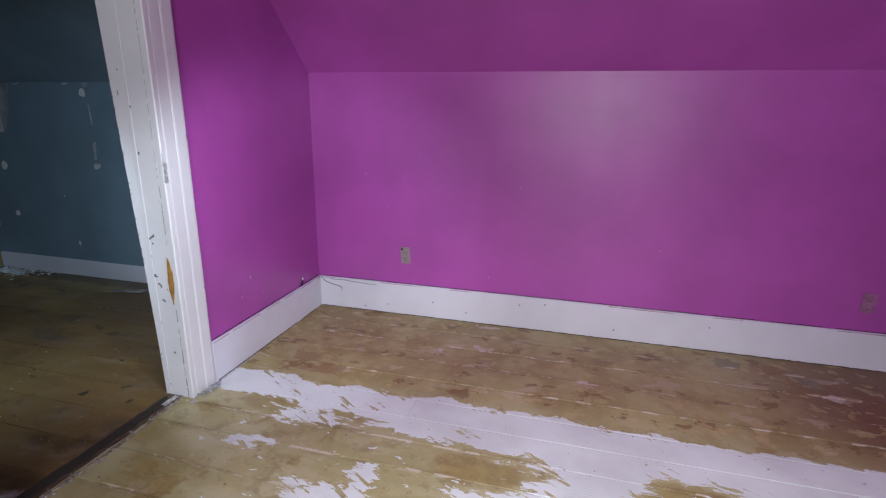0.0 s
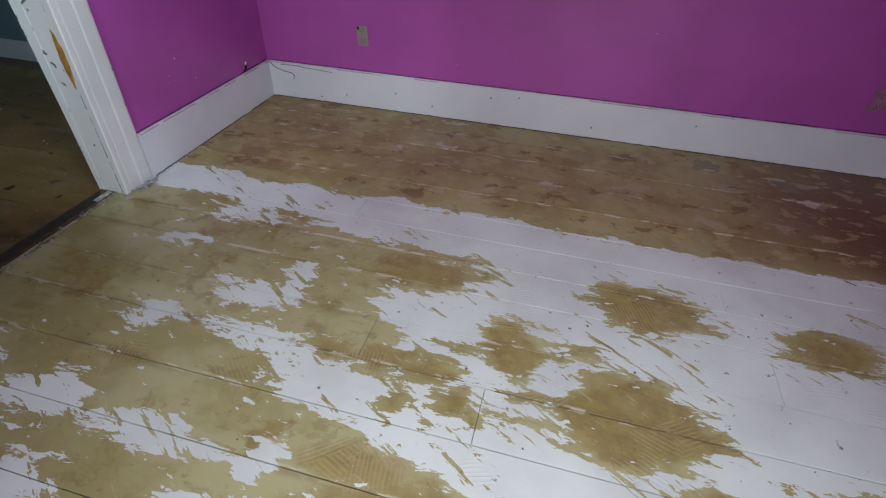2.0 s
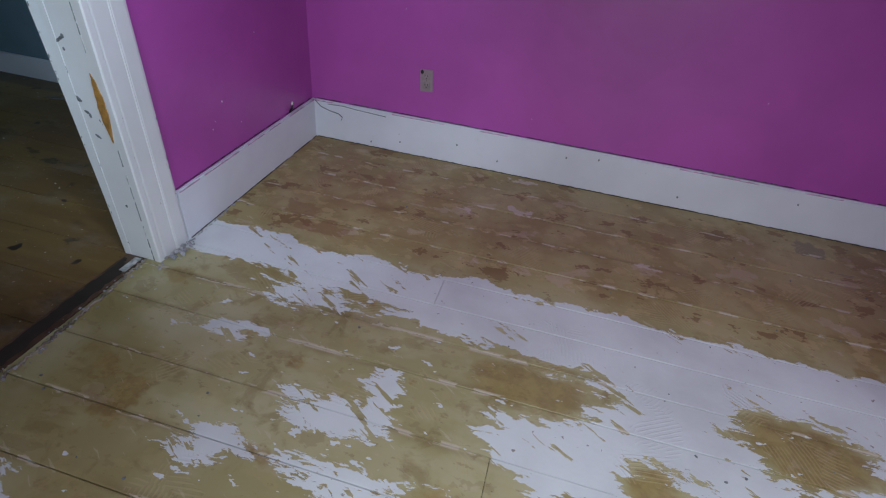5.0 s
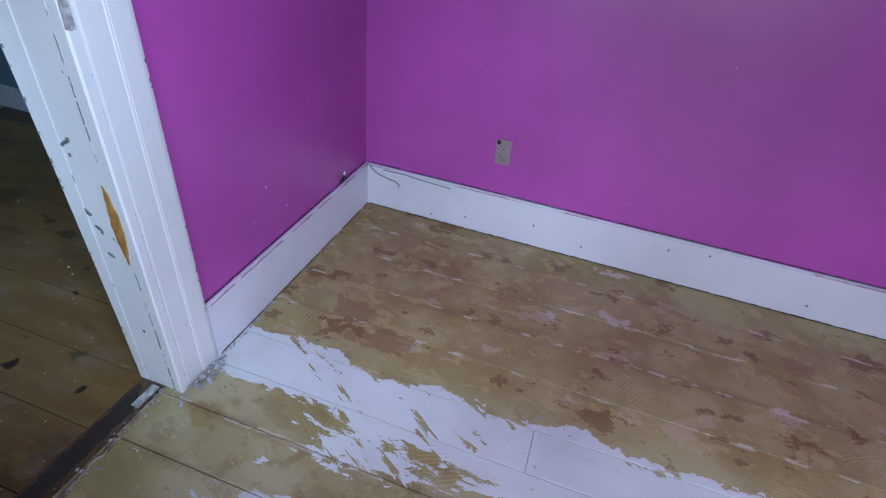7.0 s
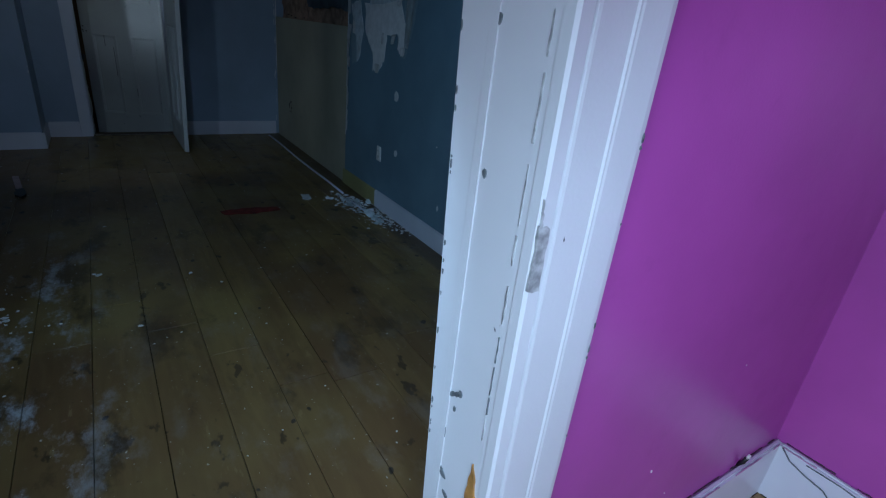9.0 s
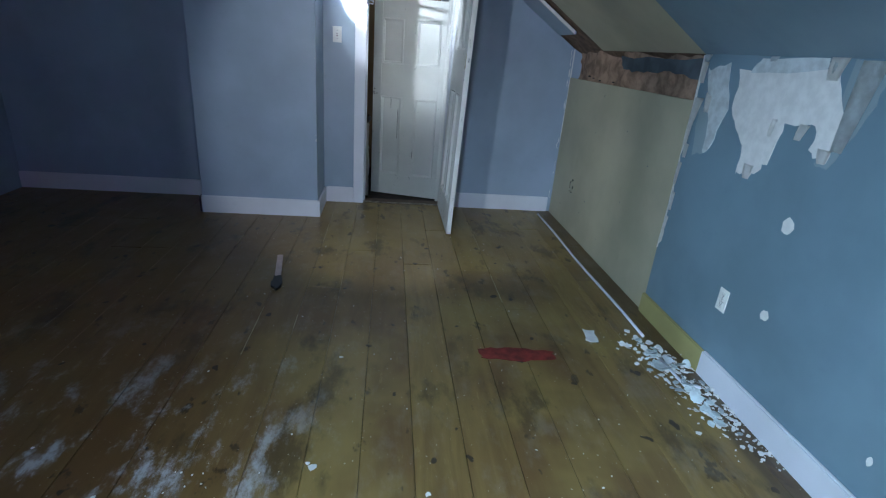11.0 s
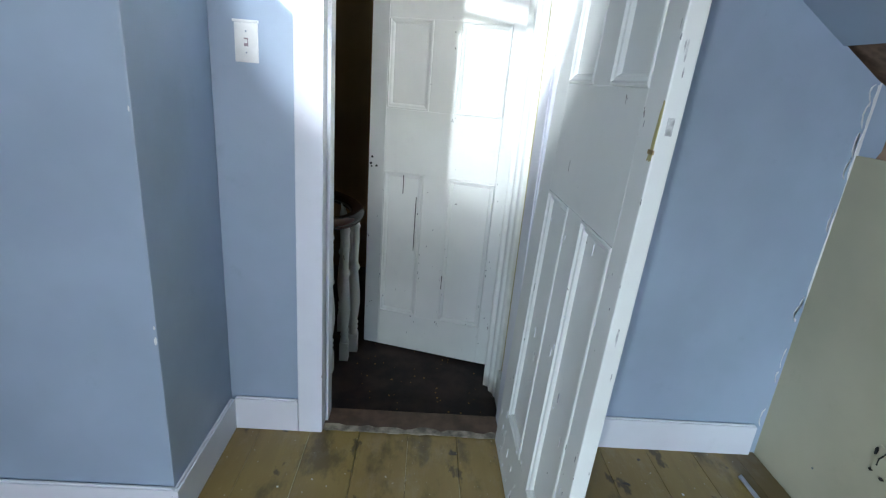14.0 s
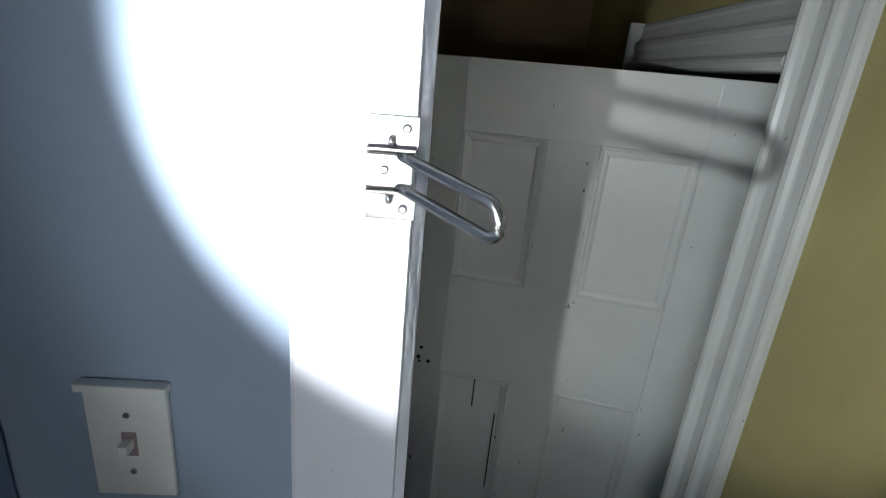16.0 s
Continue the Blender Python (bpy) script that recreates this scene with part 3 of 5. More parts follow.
for z in (0.05, 0.19, 0.30, 0.40, 0.455, 0.53, 0.59, 0.90, 1.20, 1.32):
    part("nail_head", P(blob(NJ + 0.026, z, 0.003, 0.004, int(z * 100), 7), "x", 0.012, 0.0155), GREYPAINT, frame_p)
for cx, cz, w, h, sl in ((-0.098, 0.580, 0.018, 0.009, -0.5), (-0.080, 0.541, 0.009, 0.006, -0.4), (-0.072, 0.532, 0.005, 0.010, 0.0), (-0.068, 0.466, 0.010, 0.006, -0.6), (-0.106, 0.738, 0.007, 0.008, 0.4), (-0.096, 0.744, 0.008, 0.006, 0.5), (-0.084, 0.752, 0.008, 0.006, 0.5), (-0.076, 0.758, 0.006, 0.008, 0.3), (-0.085, 0.722, 0.004, 0.006, 0.0), (-0.105, 0.66, 0.005, 0.03, 0.0), (-0.105, 0.36, 0.005, 0.02, 0.0), (-0.09, 1.10, 0.005, 0.007, 0.0), (-0.05, 0.22, 0.005, 0.006, 0.0), (-0.10, 1.28, 0.006, 0.008, 0.0)):
    pts = [(a, b + sl * (a - cx)) for a, b in blob(cx, cz, w, h, int(cx * -1000), 9)]
    part("paint_chip", P(pts, "y", NJ - 0.0016, NJ + 0.001), GREYPAINT, frame_p)

# threshold strip between the two floors
thing("threshold_pink", B(-0.118, -0.045, SJ + 0.001, NJ - 0.001, -0.02, 0.004, bevel=0.003), THRESH, "worn dark wooden threshold strip in the doorway", "threshold", "structure")
part("grime", P(jagged([(-0.112, SJ + 0.02), (-0.062, SJ + 0.02), (-0.056, NJ - 0.10), (-0.106, NJ - 0.02)], 7, 0.005, 40), "z", 0.0035, 0.0050), JOINT, bpy.data.objects["threshold_pink"], "dark packed dirt")
part("metal_clip", B(-0.074, -0.050, NJ - 0.090, NJ - 0.012, 0.003, 0.0075, bevel=0.001), OLD_WHITE, bpy.data.objects["threshold_pink"], "dull grey metal end clip")
bm = bmesh.new()
rnd = random.Random(5)
pts = []
for i in range(140):
    yy = NJ - 0.005 + (SJ + 0.01 - NJ) * i / 139
    pts.append((-0.040 + rnd.uniform(-0.006, 0.006) - 0.02 * math.sin((yy - NJ) * 3.5), yy, 0.003))
thing("frayed_carpet_edge", tube(bm, pts, 0.0046, 6), BARE_GREY, "frayed grey carpet edge along the worn threshold", "carpet remnant")

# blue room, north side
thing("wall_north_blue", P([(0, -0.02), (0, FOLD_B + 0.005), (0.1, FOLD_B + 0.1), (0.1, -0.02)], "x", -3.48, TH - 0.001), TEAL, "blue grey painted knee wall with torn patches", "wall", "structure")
thing("wall_north_board", B(WEST, -3.482, 0.006, 0.02, -0.02, 1.21), BEIGE, "bare beige wall board on the knee wall", "wall", "structure")
thing("wall_north_back", B(WEST - 0.1, -3.482, 0.13, 0.16, -0.02, 1.6), ROUGH_WOOD, "rough dark boards behind the knee wall", "wall", "structure")
tB = math.tan(radians(ANG_B))


def slope_slab(x0, x1, lift, thick, mat, name, label, y0=0.0, y1=None, skew=0.0):
    """A piece of the sloping ceiling, from y0 to y1, lift below the rafters' line."""
    y1 = -dB if y1 is None else y1
    bm = bmesh.new()
    q = []
    for y, z in ((y0, FOLD_B - y0 * tB - lift), (y1, FOLD_B - y1 * tB - lift), (y1, FOLD_B - y1 * tB - lift + thick), (y0, FOLD_B - y0 * tB - lift + thick)):
        q.append((y, z))
    lo = [bm.verts.new((x0 + skew * (q0 - y0), q0, q1)) for q0, q1 in q]
    hi = [bm.verts.new((x1, q0, q1)) for q0, q1 in q]
    bm.faces.new(lo)
    bm.faces.new(hi[::-1])
    for i in range(4):
        j = (i + 1) % 4
        bm.faces.new((lo[i], hi[i], hi[j], lo[j]))
    return thing(name, bm, mat, label, "ceiling", "structure")


slope_slab(WEST - 0.1, TH, -0.03, 0.1, ROUGH_WOOD, "ceiling_slope_rafters", "rough brown underside of the roof", 0.16)
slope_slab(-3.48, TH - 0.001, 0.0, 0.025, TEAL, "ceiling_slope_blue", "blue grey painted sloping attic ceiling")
slope_slab(-4.79, -3.482, 0.0, 0.02, BEIGE, "ceiling_slope_board", "bare beige board on the sloping ceiling")
slope_slab(WEST, -5.0, 0.0, 0.02, BLUE, "ceiling_slope_strip", "strip of blue painted sloping ceiling", -0.15)
thing("ceiling_blue", B(WEST - 0.1, TH, SOUTH, -dB, Z_TOP, Z_TOP + 0.12), CEIL_WHITE, "plain painted flat ceiling", "ceiling", "structure")

# far wall with the door to the hall
DN, DS, DH = -1.045, -1.748, 2.0
WT = WEST - 0.12


def far_wall(a, b):
    bm = bmesh.new()
    prism(bm, [(0.12, -0.3), (0.12, FOLD_B - 0.05), (0.0, FOLD_B + 0.01), (-dB, Z_TOP), (DN + 0.02 - 0.4, Z_TOP), (DN - 0.4, DH + 0.02), (DN + 0.02, DH + 0.02), (DN + 0.02, -0.3)], "x", a, b)
    prism(bm, [(DN - 0.401, Z_TOP), (SOUTH, Z_TOP), (SOUTH, -0.3), (DS - 0.02, -0.3), (DS - 0.02, DH + 0.02), (DN - 0.401, DH + 0.02)], "x", a, b)
    return bm


thing("wall_west_blue", far_wall(WEST - 0.06, WEST), BLUE, "light blue painted end wall with a doorway", "wall", "structure")
thing("wall_west_hall", far_wall(WT, WEST - 0.061), YELLOW, "yellow hall side of the end wall", "wall", "structure")
CX, CN, CS = -4.972, -2.092, -2.99
thing("wall_chimney_breast", B(WEST + 0.001, CX, CS, CN, -0.02, Z_TOP - 0.001, bevel=0.004), BLUE, "light blue painted chimney breast", "wall", "structure")


# baseboards
def baseboard(x0, x1, y0, y1, h, mat=WHITE_BASE, label="white painted tall baseboard"):
    """A board with an eased top edge; the long side gives its run."""
    bm = box(bmesh.new(), x0, x1, y0, y1, 0.0, h)
    es = [e for e in bm.edges if all(v.co.z > h - 1e-4 for v in e.verts)]
    bmesh.ops.bevel(bm, geom=es, offset=0.006, segments=2, affect="EDGES")
    return thing("baseboard", bm, mat, label, "baseboard", "structure", "baseboards")


baseboard(0.021, 4.3, -0.021, -0.001, 0.205)
baseboard(0.001, 0.021, NJ + 0.156, -0.001, 0.205)
baseboard(0.001, 0.021, SOUTH, SJ - 0.156, 0.205)
baseboard(-2.86, TH - 0.03, -0.021, -0.001, 0.125)
baseboard(-3.48, -2.861, -0.019, -0.001, 0.12, YELLOWED, "yellowed unpainted length of baseboard")
baseboard(WEST + 0.001, WEST + 0.019, -0.97 + 0.001, -0.03, 0.138)
baseboard(WEST + 0.001, WEST + 0.019, CN + 0.019, DS - 0.091, 0.138)
baseboard(WEST + 0.02, CX + 0.018, CN + 0.001, CN + 0.018, 0.138)
baseboard(CX + 0.001, CX + 0.018, CS - 0.018, CN + 0.0005, 0.138)
baseboard(WEST + 0.02, CX + 0.018, CS - 0.018, CS - 0.001, 0.138)
baseboard(WEST + 0.001, WEST + 0.019, SOUTH, CS - 0.019, 0.138)

# frame of the hall doorway
frame_h = holder("door_frame_hall", "white painted door frame with plain casing", "door frame", kind="structure")
part("jamb", B(WT - 0.01, WEST + 0.004, DN, DN + 0.02, 0.0, DH), WHITE_BASE, frame_h)
part("jamb", B(WT - 0.01, WEST + 0.004, DS - 0.02, DS, 0.0, DH), WHITE_BASE, frame_h)
part("stop", B(WT + 0.0, WEST - 0.045, DS + 0.0005, DS + 0.013, 0.0, DH, bevel=0.003), WHITE_BASE, frame_h)
part("head_jamb", B(WT - 0.01, WEST + 0.004, DS, DN, DH, DH + 0.02), WHITE_BASE, frame_h)
part("casing", B(WEST + 0.001, WEST + 0.022, DS - 0.089, DS + 0.002, 0.0, DH + 0.08, bevel=0.004), WHITE_BASE, frame_h)
part("casing", B(WEST + 0.001, WEST + 0.022, DN + 0.004, DN + 0.08, 0.0, DH + 0.08, bevel=0.004), WHITE_BASE, frame_h)
part("head_casing", B(WEST + 0.001, WEST + 0.022, DS + 0.003, DN + 0.003, DH + 0.004, DH + 0.08, bevel=0.004), WHITE_BASE, frame_h)
thing("threshold_hall", B(WT - 0.01, WEST + 0.005, DS + 0.001, DN - 0.001, -0.2, 0.006, bevel=0.004), THRESH, "worn wooden threshold above a step down", "threshold", "structure")

rt = random.Random(21)
part("worn_edge", P([(WEST + 0.012 + rt.uniform(-0.004, 0.003), DS + 0.002 + 0.699 * (i / 24) ** rt.uniform(0.97, 1.03)) for i in range(25)] + [(WEST - 0.022 + rt.uniform(-0.010, 0.012), DN - 0.002 - 0.699 * i / 24) for i in range(25)], "z", 0.005, 0.0085), BARE_GREY, bpy.data.objects["threshold_hall"], "pale worn edge of the threshold")

# hall: lower floor, walls, stair well
HZ = -0.2
HW, HN, HS = -7.7, -0.960, -4.2
bm = bmesh.new()
box(bm, HW, WT, -1.93, HN + 0.02, HZ - 0.1, HZ)
box(bm, -6.16, WT, HS, -1.93, HZ - 0.1, HZ)
prism(bm, [(-6.56, -1.93), (-6.64, -1.93), (-6.74, -2.02), (-6.86, -2.2), (-6.93, -2.45), (-6.93, HS), (HW, HS), (HW, -1.93)][::-1], "z", HZ - 0.1, HZ - 0.0002)
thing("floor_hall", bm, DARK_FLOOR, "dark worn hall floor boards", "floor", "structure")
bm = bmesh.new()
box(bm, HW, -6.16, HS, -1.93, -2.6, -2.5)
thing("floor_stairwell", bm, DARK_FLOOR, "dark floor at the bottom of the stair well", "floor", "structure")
HJ, HJ2 = -6.115, -6.97      # hall door opening in the north wall
bm = bmesh.new()
box(bm, HJ, WT - 0.001, HN, HN + 0.1, HZ, 2.5)
box(bm, HW, HJ2, HN, HN + 0.1, HZ, 2.5)
box(bm, HJ2, HJ, HN, HN + 0.1, 1.80, 2.5)
thing("wall_hall_north", bm, YELLOW, "yellow painted hall wall with a doorway", "wall", "structure")
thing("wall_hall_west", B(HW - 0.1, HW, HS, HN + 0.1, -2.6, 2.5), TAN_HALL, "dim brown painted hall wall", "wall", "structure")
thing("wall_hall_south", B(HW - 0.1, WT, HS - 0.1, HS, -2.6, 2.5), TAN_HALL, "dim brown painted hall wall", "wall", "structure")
thing("ceiling_hall", B(HW - 0.1, WT, HS - 0.1, HN + 0.1, 2.5, 2.6), CEIL_WHITE, "plain hall ceiling", "ceiling", "structure")
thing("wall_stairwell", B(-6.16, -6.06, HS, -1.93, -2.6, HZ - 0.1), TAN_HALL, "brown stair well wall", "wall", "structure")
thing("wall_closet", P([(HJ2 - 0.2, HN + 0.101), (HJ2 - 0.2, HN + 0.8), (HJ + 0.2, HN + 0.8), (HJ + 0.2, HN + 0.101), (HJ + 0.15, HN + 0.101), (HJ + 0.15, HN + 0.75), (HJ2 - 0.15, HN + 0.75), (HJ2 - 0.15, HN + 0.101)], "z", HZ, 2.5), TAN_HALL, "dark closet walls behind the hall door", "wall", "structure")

# a thick bead on the inner edge, then steps down to a thin outer edge
FINE = [(0.002, 0), (0.002, 0.048), (0.004, 0.057), (0.009, 0.064), (0.016, 0.067), (0.023, 0.064), (0.029, 0.056), (0.032, 0.046), (0.036, 0.043), (0.058, 0.039), (0.063, 0.043), (0.072, 0.044),
        (0.081, 0.039), (0.087, 0.030), (0.092, 0.027), (0.112, 0.022), (0.118, 0.025), (0.126, 0.021), (0.132, 0.012), (0.134, 0.0)]
frame_c = holder("door_frame_closet", "white moulded door frame on the yellow hall wall", "door frame", kind="structure")
part("casing", P([(HJ + w, HN - 0.001 - h) for w, h in FINE], "z", HZ, 1.96), WHITE_DOOR, frame_c)
part("casing", P([(HJ2 - w, HN - 0.001 - h) for w, h in FINE], "z", HZ, 1.96), WHITE_DOOR, frame_c)
part("head_casing", P([(HN - 0.001 - h, 1.79 + w * 1.3) for w, h in FINE], "x", HJ2 - 0.001, HJ + 0.001), WHITE_DOOR, frame_c)
part("jamb", B(HJ - 0.012, HJ + 0.001, HN - 0.02, HN + 0.1, HZ, 1.80), WHITE_DOOR, frame_c)
baseboard_hall = thing("baseboard", B(HJ + 0.136, WT - 0.012, HN - 0.018, HN - 0.001, HZ, HZ + 0.17, bevel=0.003), WHITE_DOOR, "white painted hall baseboard", "baseboard", "structure", "baseboards")


# ---- doors ----
def panel_door(name, label, w, h, panels, m, mat):
    """A four-panel door, hinge at the origin, leaf along +x, its seen face towards -y."""
    d = holder(name, label, "door", m)
    t = 0.036
    xs = sorted({p[0] for p in panels} | {p[1] for p in panels})
    zs = sorted({p[2] for p in panels} | {p[3] for p in panels})
    x0, x1, x2, x3 = xs[0], xs[1], xs[2], xs[3]
    part("stile", B(0, x0, -t / 2, t / 2, 0, h, bevel=0.003), mat, d)
    part("stile", B(x3, w, -t / 2, t / 2, 0, h, bevel=0.003), mat, d)
    rails = [(0, zs[0]), (zs[1], zs[2]), (zs[3], h)]
    for a, b in rails:
        part("rail", B(x0 + 0.0005, x3 - 0.0005, -t / 2 + 0.0005, t / 2 - 0.0005, a, b), mat, d)
    for a, b in ((zs[0], zs[1]), (zs[2], zs[3])):
        part("mullion", B(x1, x2, -t / 2 + 0.0005, t / 2 - 0.0005, a + 0.0005, b - 0.0005), mat, d)
    for a, b, c, e in panels:
        bm = bmesh.new()
        box(bm, a + 0.001, b - 0.001, -0.006, 0.006, c + 0.001, e - 0.001)
        pn = part("panel", bm, mat, d)
        for s in (-1, 1):
            bm = bmesh.new()
            prof = [(0, 0.0), (0.0, 0.013), (0.006, 0.015), (0.011, 0.010), (0.018, 0.008), (0.024, 0.003), (0.026, 0)]
            def ring(o, hh):
                return [(a + 0.001 + o, s * (0.0062 + hh), c + 0.001 + o), (b - 0.001 - o, s * (0.0062 + hh), c + 0.001 + o), (b - 0.001 - o, s * (0.0062 + hh), e - 0.001 - o), (a + 0.001 + o, s * (0.0062 + hh), e - 0.001 - o)]
            rs = [[bm.verts.new(q) for q in ring(o, hh)] for o, hh in prof]
            for r0, r1 in zip(rs, rs[1:] + rs[:1]):
                for i in range(4):
                    bm.faces.new((r0[i], r0[(i + 1) % 4], r1[(i + 1) % 4], r1[i]))
            mo = part("moulding", bm, mat, pn)
    return d


HALL_PANELS = [(a, b, c, e) for a, b in ((0.140, 0.381), (0.512, 0.733)) for c, e in ((0.22, 1.042), (1.36, 1.78))]
hall_door = panel_door("hall_door", "old white four-panel door standing ajar in the hall", 0.82, 1.96, HALL_PANELS, pose(-6.270, -0.919, HZ + 0.014, -1.5, -0.3, -105.25), WHITE_DOOR)
for dx, dz, r in ((0.800, 1.105, 0.006), (0.807, 1.070, 0.007), (0.803, 1.055, 0.005), (0.775, 1.060, 0.006)):
    part("latch_hole", lathe(bmesh.new(), [(r, 0), (r, 0.002)], 10), BLACK, hall_door, m=pose(dx, 0.0185, dz, -90, 0, 0))
for dx, z0, z1 in ((0.620, 0.93, 1.03), (0.545, 0.62, 0.92), (0.372, 0.42, 0.5)):
    part("crack", B(dx, dx + 0.004, 0.0195, 0.0212, z0, z1), BLACK, hall_door)
blue_door = panel_door("blue_room_door", "worn white four-panel door standing wide open", 0.768, 1.96, [(a, b, c, e) for a, b in ((0.14, 0.36), (0.48, 0.69)) for c, e in ((0.22, 1.04), (1.345, 1.80))],
                       pose(WEST + 0.0235, -1.050, 0.012, -1.7, 0, 0.3), WHITE_DOOR)
part("latch_plate", B(0.7678, 0.7692, -0.006, 0.006, 1.27, 1.30, bevel=0.0005), OLD_WHITE, blue_door, "worn painted latch plate")
lk = part("lock_scar", P(jagged([(0.752, 1.225), (0.7675, 1.225), (0.7675, 1.325), (0.763, 1.325), (0.758, 1.27)], 31, 0.002, 3), "y", -0.0192, -0.0175), YELLOWED, blue_door, "bare wood where the lock was")
part("latch_bolt", B(0.752, 0.774, -0.0215, -0.0185, 1.236, 1.244, bevel=0.001), BRASS, lk)
rc = random.Random(77)
for _ in range(30):
    z, w = rc.uniform(0.05, 1.9), rc.uniform(0.0008, 0.0026)
    part("paint_chip", P(blob(0.768 - rc.random() ** 3 * 0.10, z, w, w * rc.uniform(1, 5), rc.randint(1, 999), 7), "y", -0.0184, -0.0175), rc.choice((GREYPAINT, OLD_WHITE)), blue_door)
for _ in range(12):
    z, w = rc.uniform(0.05, 1.9), rc.uniform(0.0012, 0.003)
    part("edge_wear", P(blob(rc.uniform(-0.014, 0.014), z, w, w * rc.uniform(3, 12), rc.randint(1, 999), 8), "x", 0.7675, 0.7684), OLD_WHITE, blue_door)
for _ in range(34):
    x = rc.choice((rc.gauss(0.38, 0.02), rc.gauss(0.53, 0.03), rc.gauss(0.13, 0.02), rc.uniform(0.02, 0.80)))
    w = rc.uniform(0.001, 0.0034)
    part("paint_chip", P(blob(x, rc.choice((rc.uniform(0.1, 1.0), rc.uniform(0.1, 1.9))), w, w * rc.uniform(1, 2.5), rc.randint(1, 999), 8), "y", 0.0175, 0.0187), GREYPAINT, hall_door)
for _ in range(46):
    x = rc.choice((0.383, 0.379, 0.510, 0.514, 0.142, 0.731, 0.81))
    z, w = rc.choice((rc.uniform(0.1, 1.05), rc.uniform(0.1, 0.7), rc.uniform(1.3, 1.9))), rc.uniform(0.0008, 0.0022)
    part("paint_chip", P(blob(x + rc.gauss(0, 0.006), z, w, w * rc.uniform(1.2, 6), rc.randint(1, 999), 8), "y", 0.0175, 0.0187), GREYPAINT, hall_door)
for _ in range(60):
    x, w = rc.uniform(0.03, 0.75), rc.uniform(0.001, 0.0028)
    part("paint_flake", P(blob(x, 0.03 + 1.0 * rc.random() ** 1.8, w, w * rc.uniform(2, 9), rc.randint(1, 999), 8), "y", -0.0192, -0.0172), rc.choice((WHITE_BASE, WHITE_BASE, OLD_WHITE)), blue_door)
for z in (0.25, 1.7):
    part("hinge", lathe(bmesh.new(), [(0.007, z), (0.007, z + 0.09)], 10, -0.004, 0.016), WHITE_TRIM, blue_door)



# ---- small building parts on the walls ----
wall_b = bpy.data.objects["wall_north_blue"]
TORN = [(-3.18, 1.37), (-2.66, 1.405), (-2.56, 1.225), (-2.57, 1.09), (-2.66, 1.10), (-2.67, 1.20), (-2.82, 1.19), (-2.85, 1.03), (-2.94, 0.94), (-3.03, 0.955), (-3.02, 1.06), (-3.15, 1.18)]
part("torn_patch", P(jagged(TORN, 1, 0.011, 5), "y", -0.002, 0.02), PLASTER, wall_b, "bare white plaster where paper was torn off")
part("torn_patch", P(jagged([(-3.43, 1.36), (-3.26, 1.40), (-3.2, 1.2), (-3.24, 1.02), (-3.3, 0.98), (-3.32, 1.13)], 2, 0.012, 4), "y", -0.003, 0.02), PAPER, wall_b)
part("torn_patch", P(jagged([(-3.05, 1.43), (-2.7, 1.435), (-2.7, 1.39), (-3.1, 1.37)], 7, 0.008, 4), "y", -0.0035, 0.02), PAPER, wall_b)
EDGE = [(-3.482, 1.43), (-3.465, 1.40), (-3.468, 1.25), (-3.44, 1.16), (-3.465, 1.05), (-3.476, 0.9), (-3.455, 0.72), (-3.472, 0.62), (-3.45, 0.46), (-3.482, 0.40)]
part("torn_edge", P(jagged(EDGE, 3, 0.008, 4), "y", -0.0015, 0.02), PLASTER, wall_b, "ragged white edge of torn wall board")
for i, (cx, cz, w, h) in enumerate(((-2.645, 0.825, 0.035, 0.04), (-1.767, 1.365, 0.035, 0.035), (-1.736, 0.858, 0.035, 0.025), (-1.345, 0.855, 0.036, 0.05), (-2.03, 0.258, 0.012, 0.02), (-1.20, 1.30, 0.02, 0.02), (-2.605, 0.456, 0.025, 0.03), (-2.1, 0.62, 0.006, 0.006), (-1.15, 0.60, 0.01, 0.008))):
    part("bare_spot", P(blob(cx, cz, w, h, 20 + i), "y", -0.0016, 0.02), PLASTER, wall_b)


def curl(name, base, width, height, lift, material, parent, label="", lean=0.0):
    """A curled flap of wall paper, held along its upper edge."""
    bm = bmesh.new()
    rows = []
    for j in range(7):
        v = j / 6
        rows.append([bm.verts.new((base[0] + (u - 0.5) * width * (1 - 0.55 * v) + lean * v, -0.002 - lift * math.sin(v * 1.7) * (1.0 - 0.7 * u), base[1] - v * height)) for u in (0, 0.33, 0.66, 1)])
    for a, b in zip(rows, rows[1:]):
        for i in range(3):
            f = bm.faces.new((a[i], b[i], b[i + 1], a[i + 1]))
            f.smooth = True
    bmesh.ops.solidify(bm, geom=bm.faces[:], thickness=0.0012)
    return part(name, bm, material, parent, label)


curl("paper_flap", (-2.52, 1.43), 0.10, 0.30, 0.005, PAPER, wall_b, "hanging flap of pale torn paper", -0.03)
curl("paper_flap", (-2.66, 1.44), 0.08, 0.08, 0.015, PLASTER, wall_b)
curl("paper_flap", (-1.725, 1.29), 0.018, 0.15, 0.006, PAPER, wall_b, "", 0.01)
curl("paper_flap", (-1.725, 1.03), 0.035, 0.13, 0.006, PAPER, wall_b, "", -0.012)
curl("paper_flap", (-1.735, 0.875), 0.06, 0.04, 0.012, PLASTER, wall_b)
curl("paper_flap", (-1.325, 0.905), 0.045, 0.075, 0.008, PLASTER, wall_b, "", -0.02)
curl("paper_flap", (-1.26, 1.33), 0.025, 0.12, 0.008, PAPER, wall_b, "", -0.02)

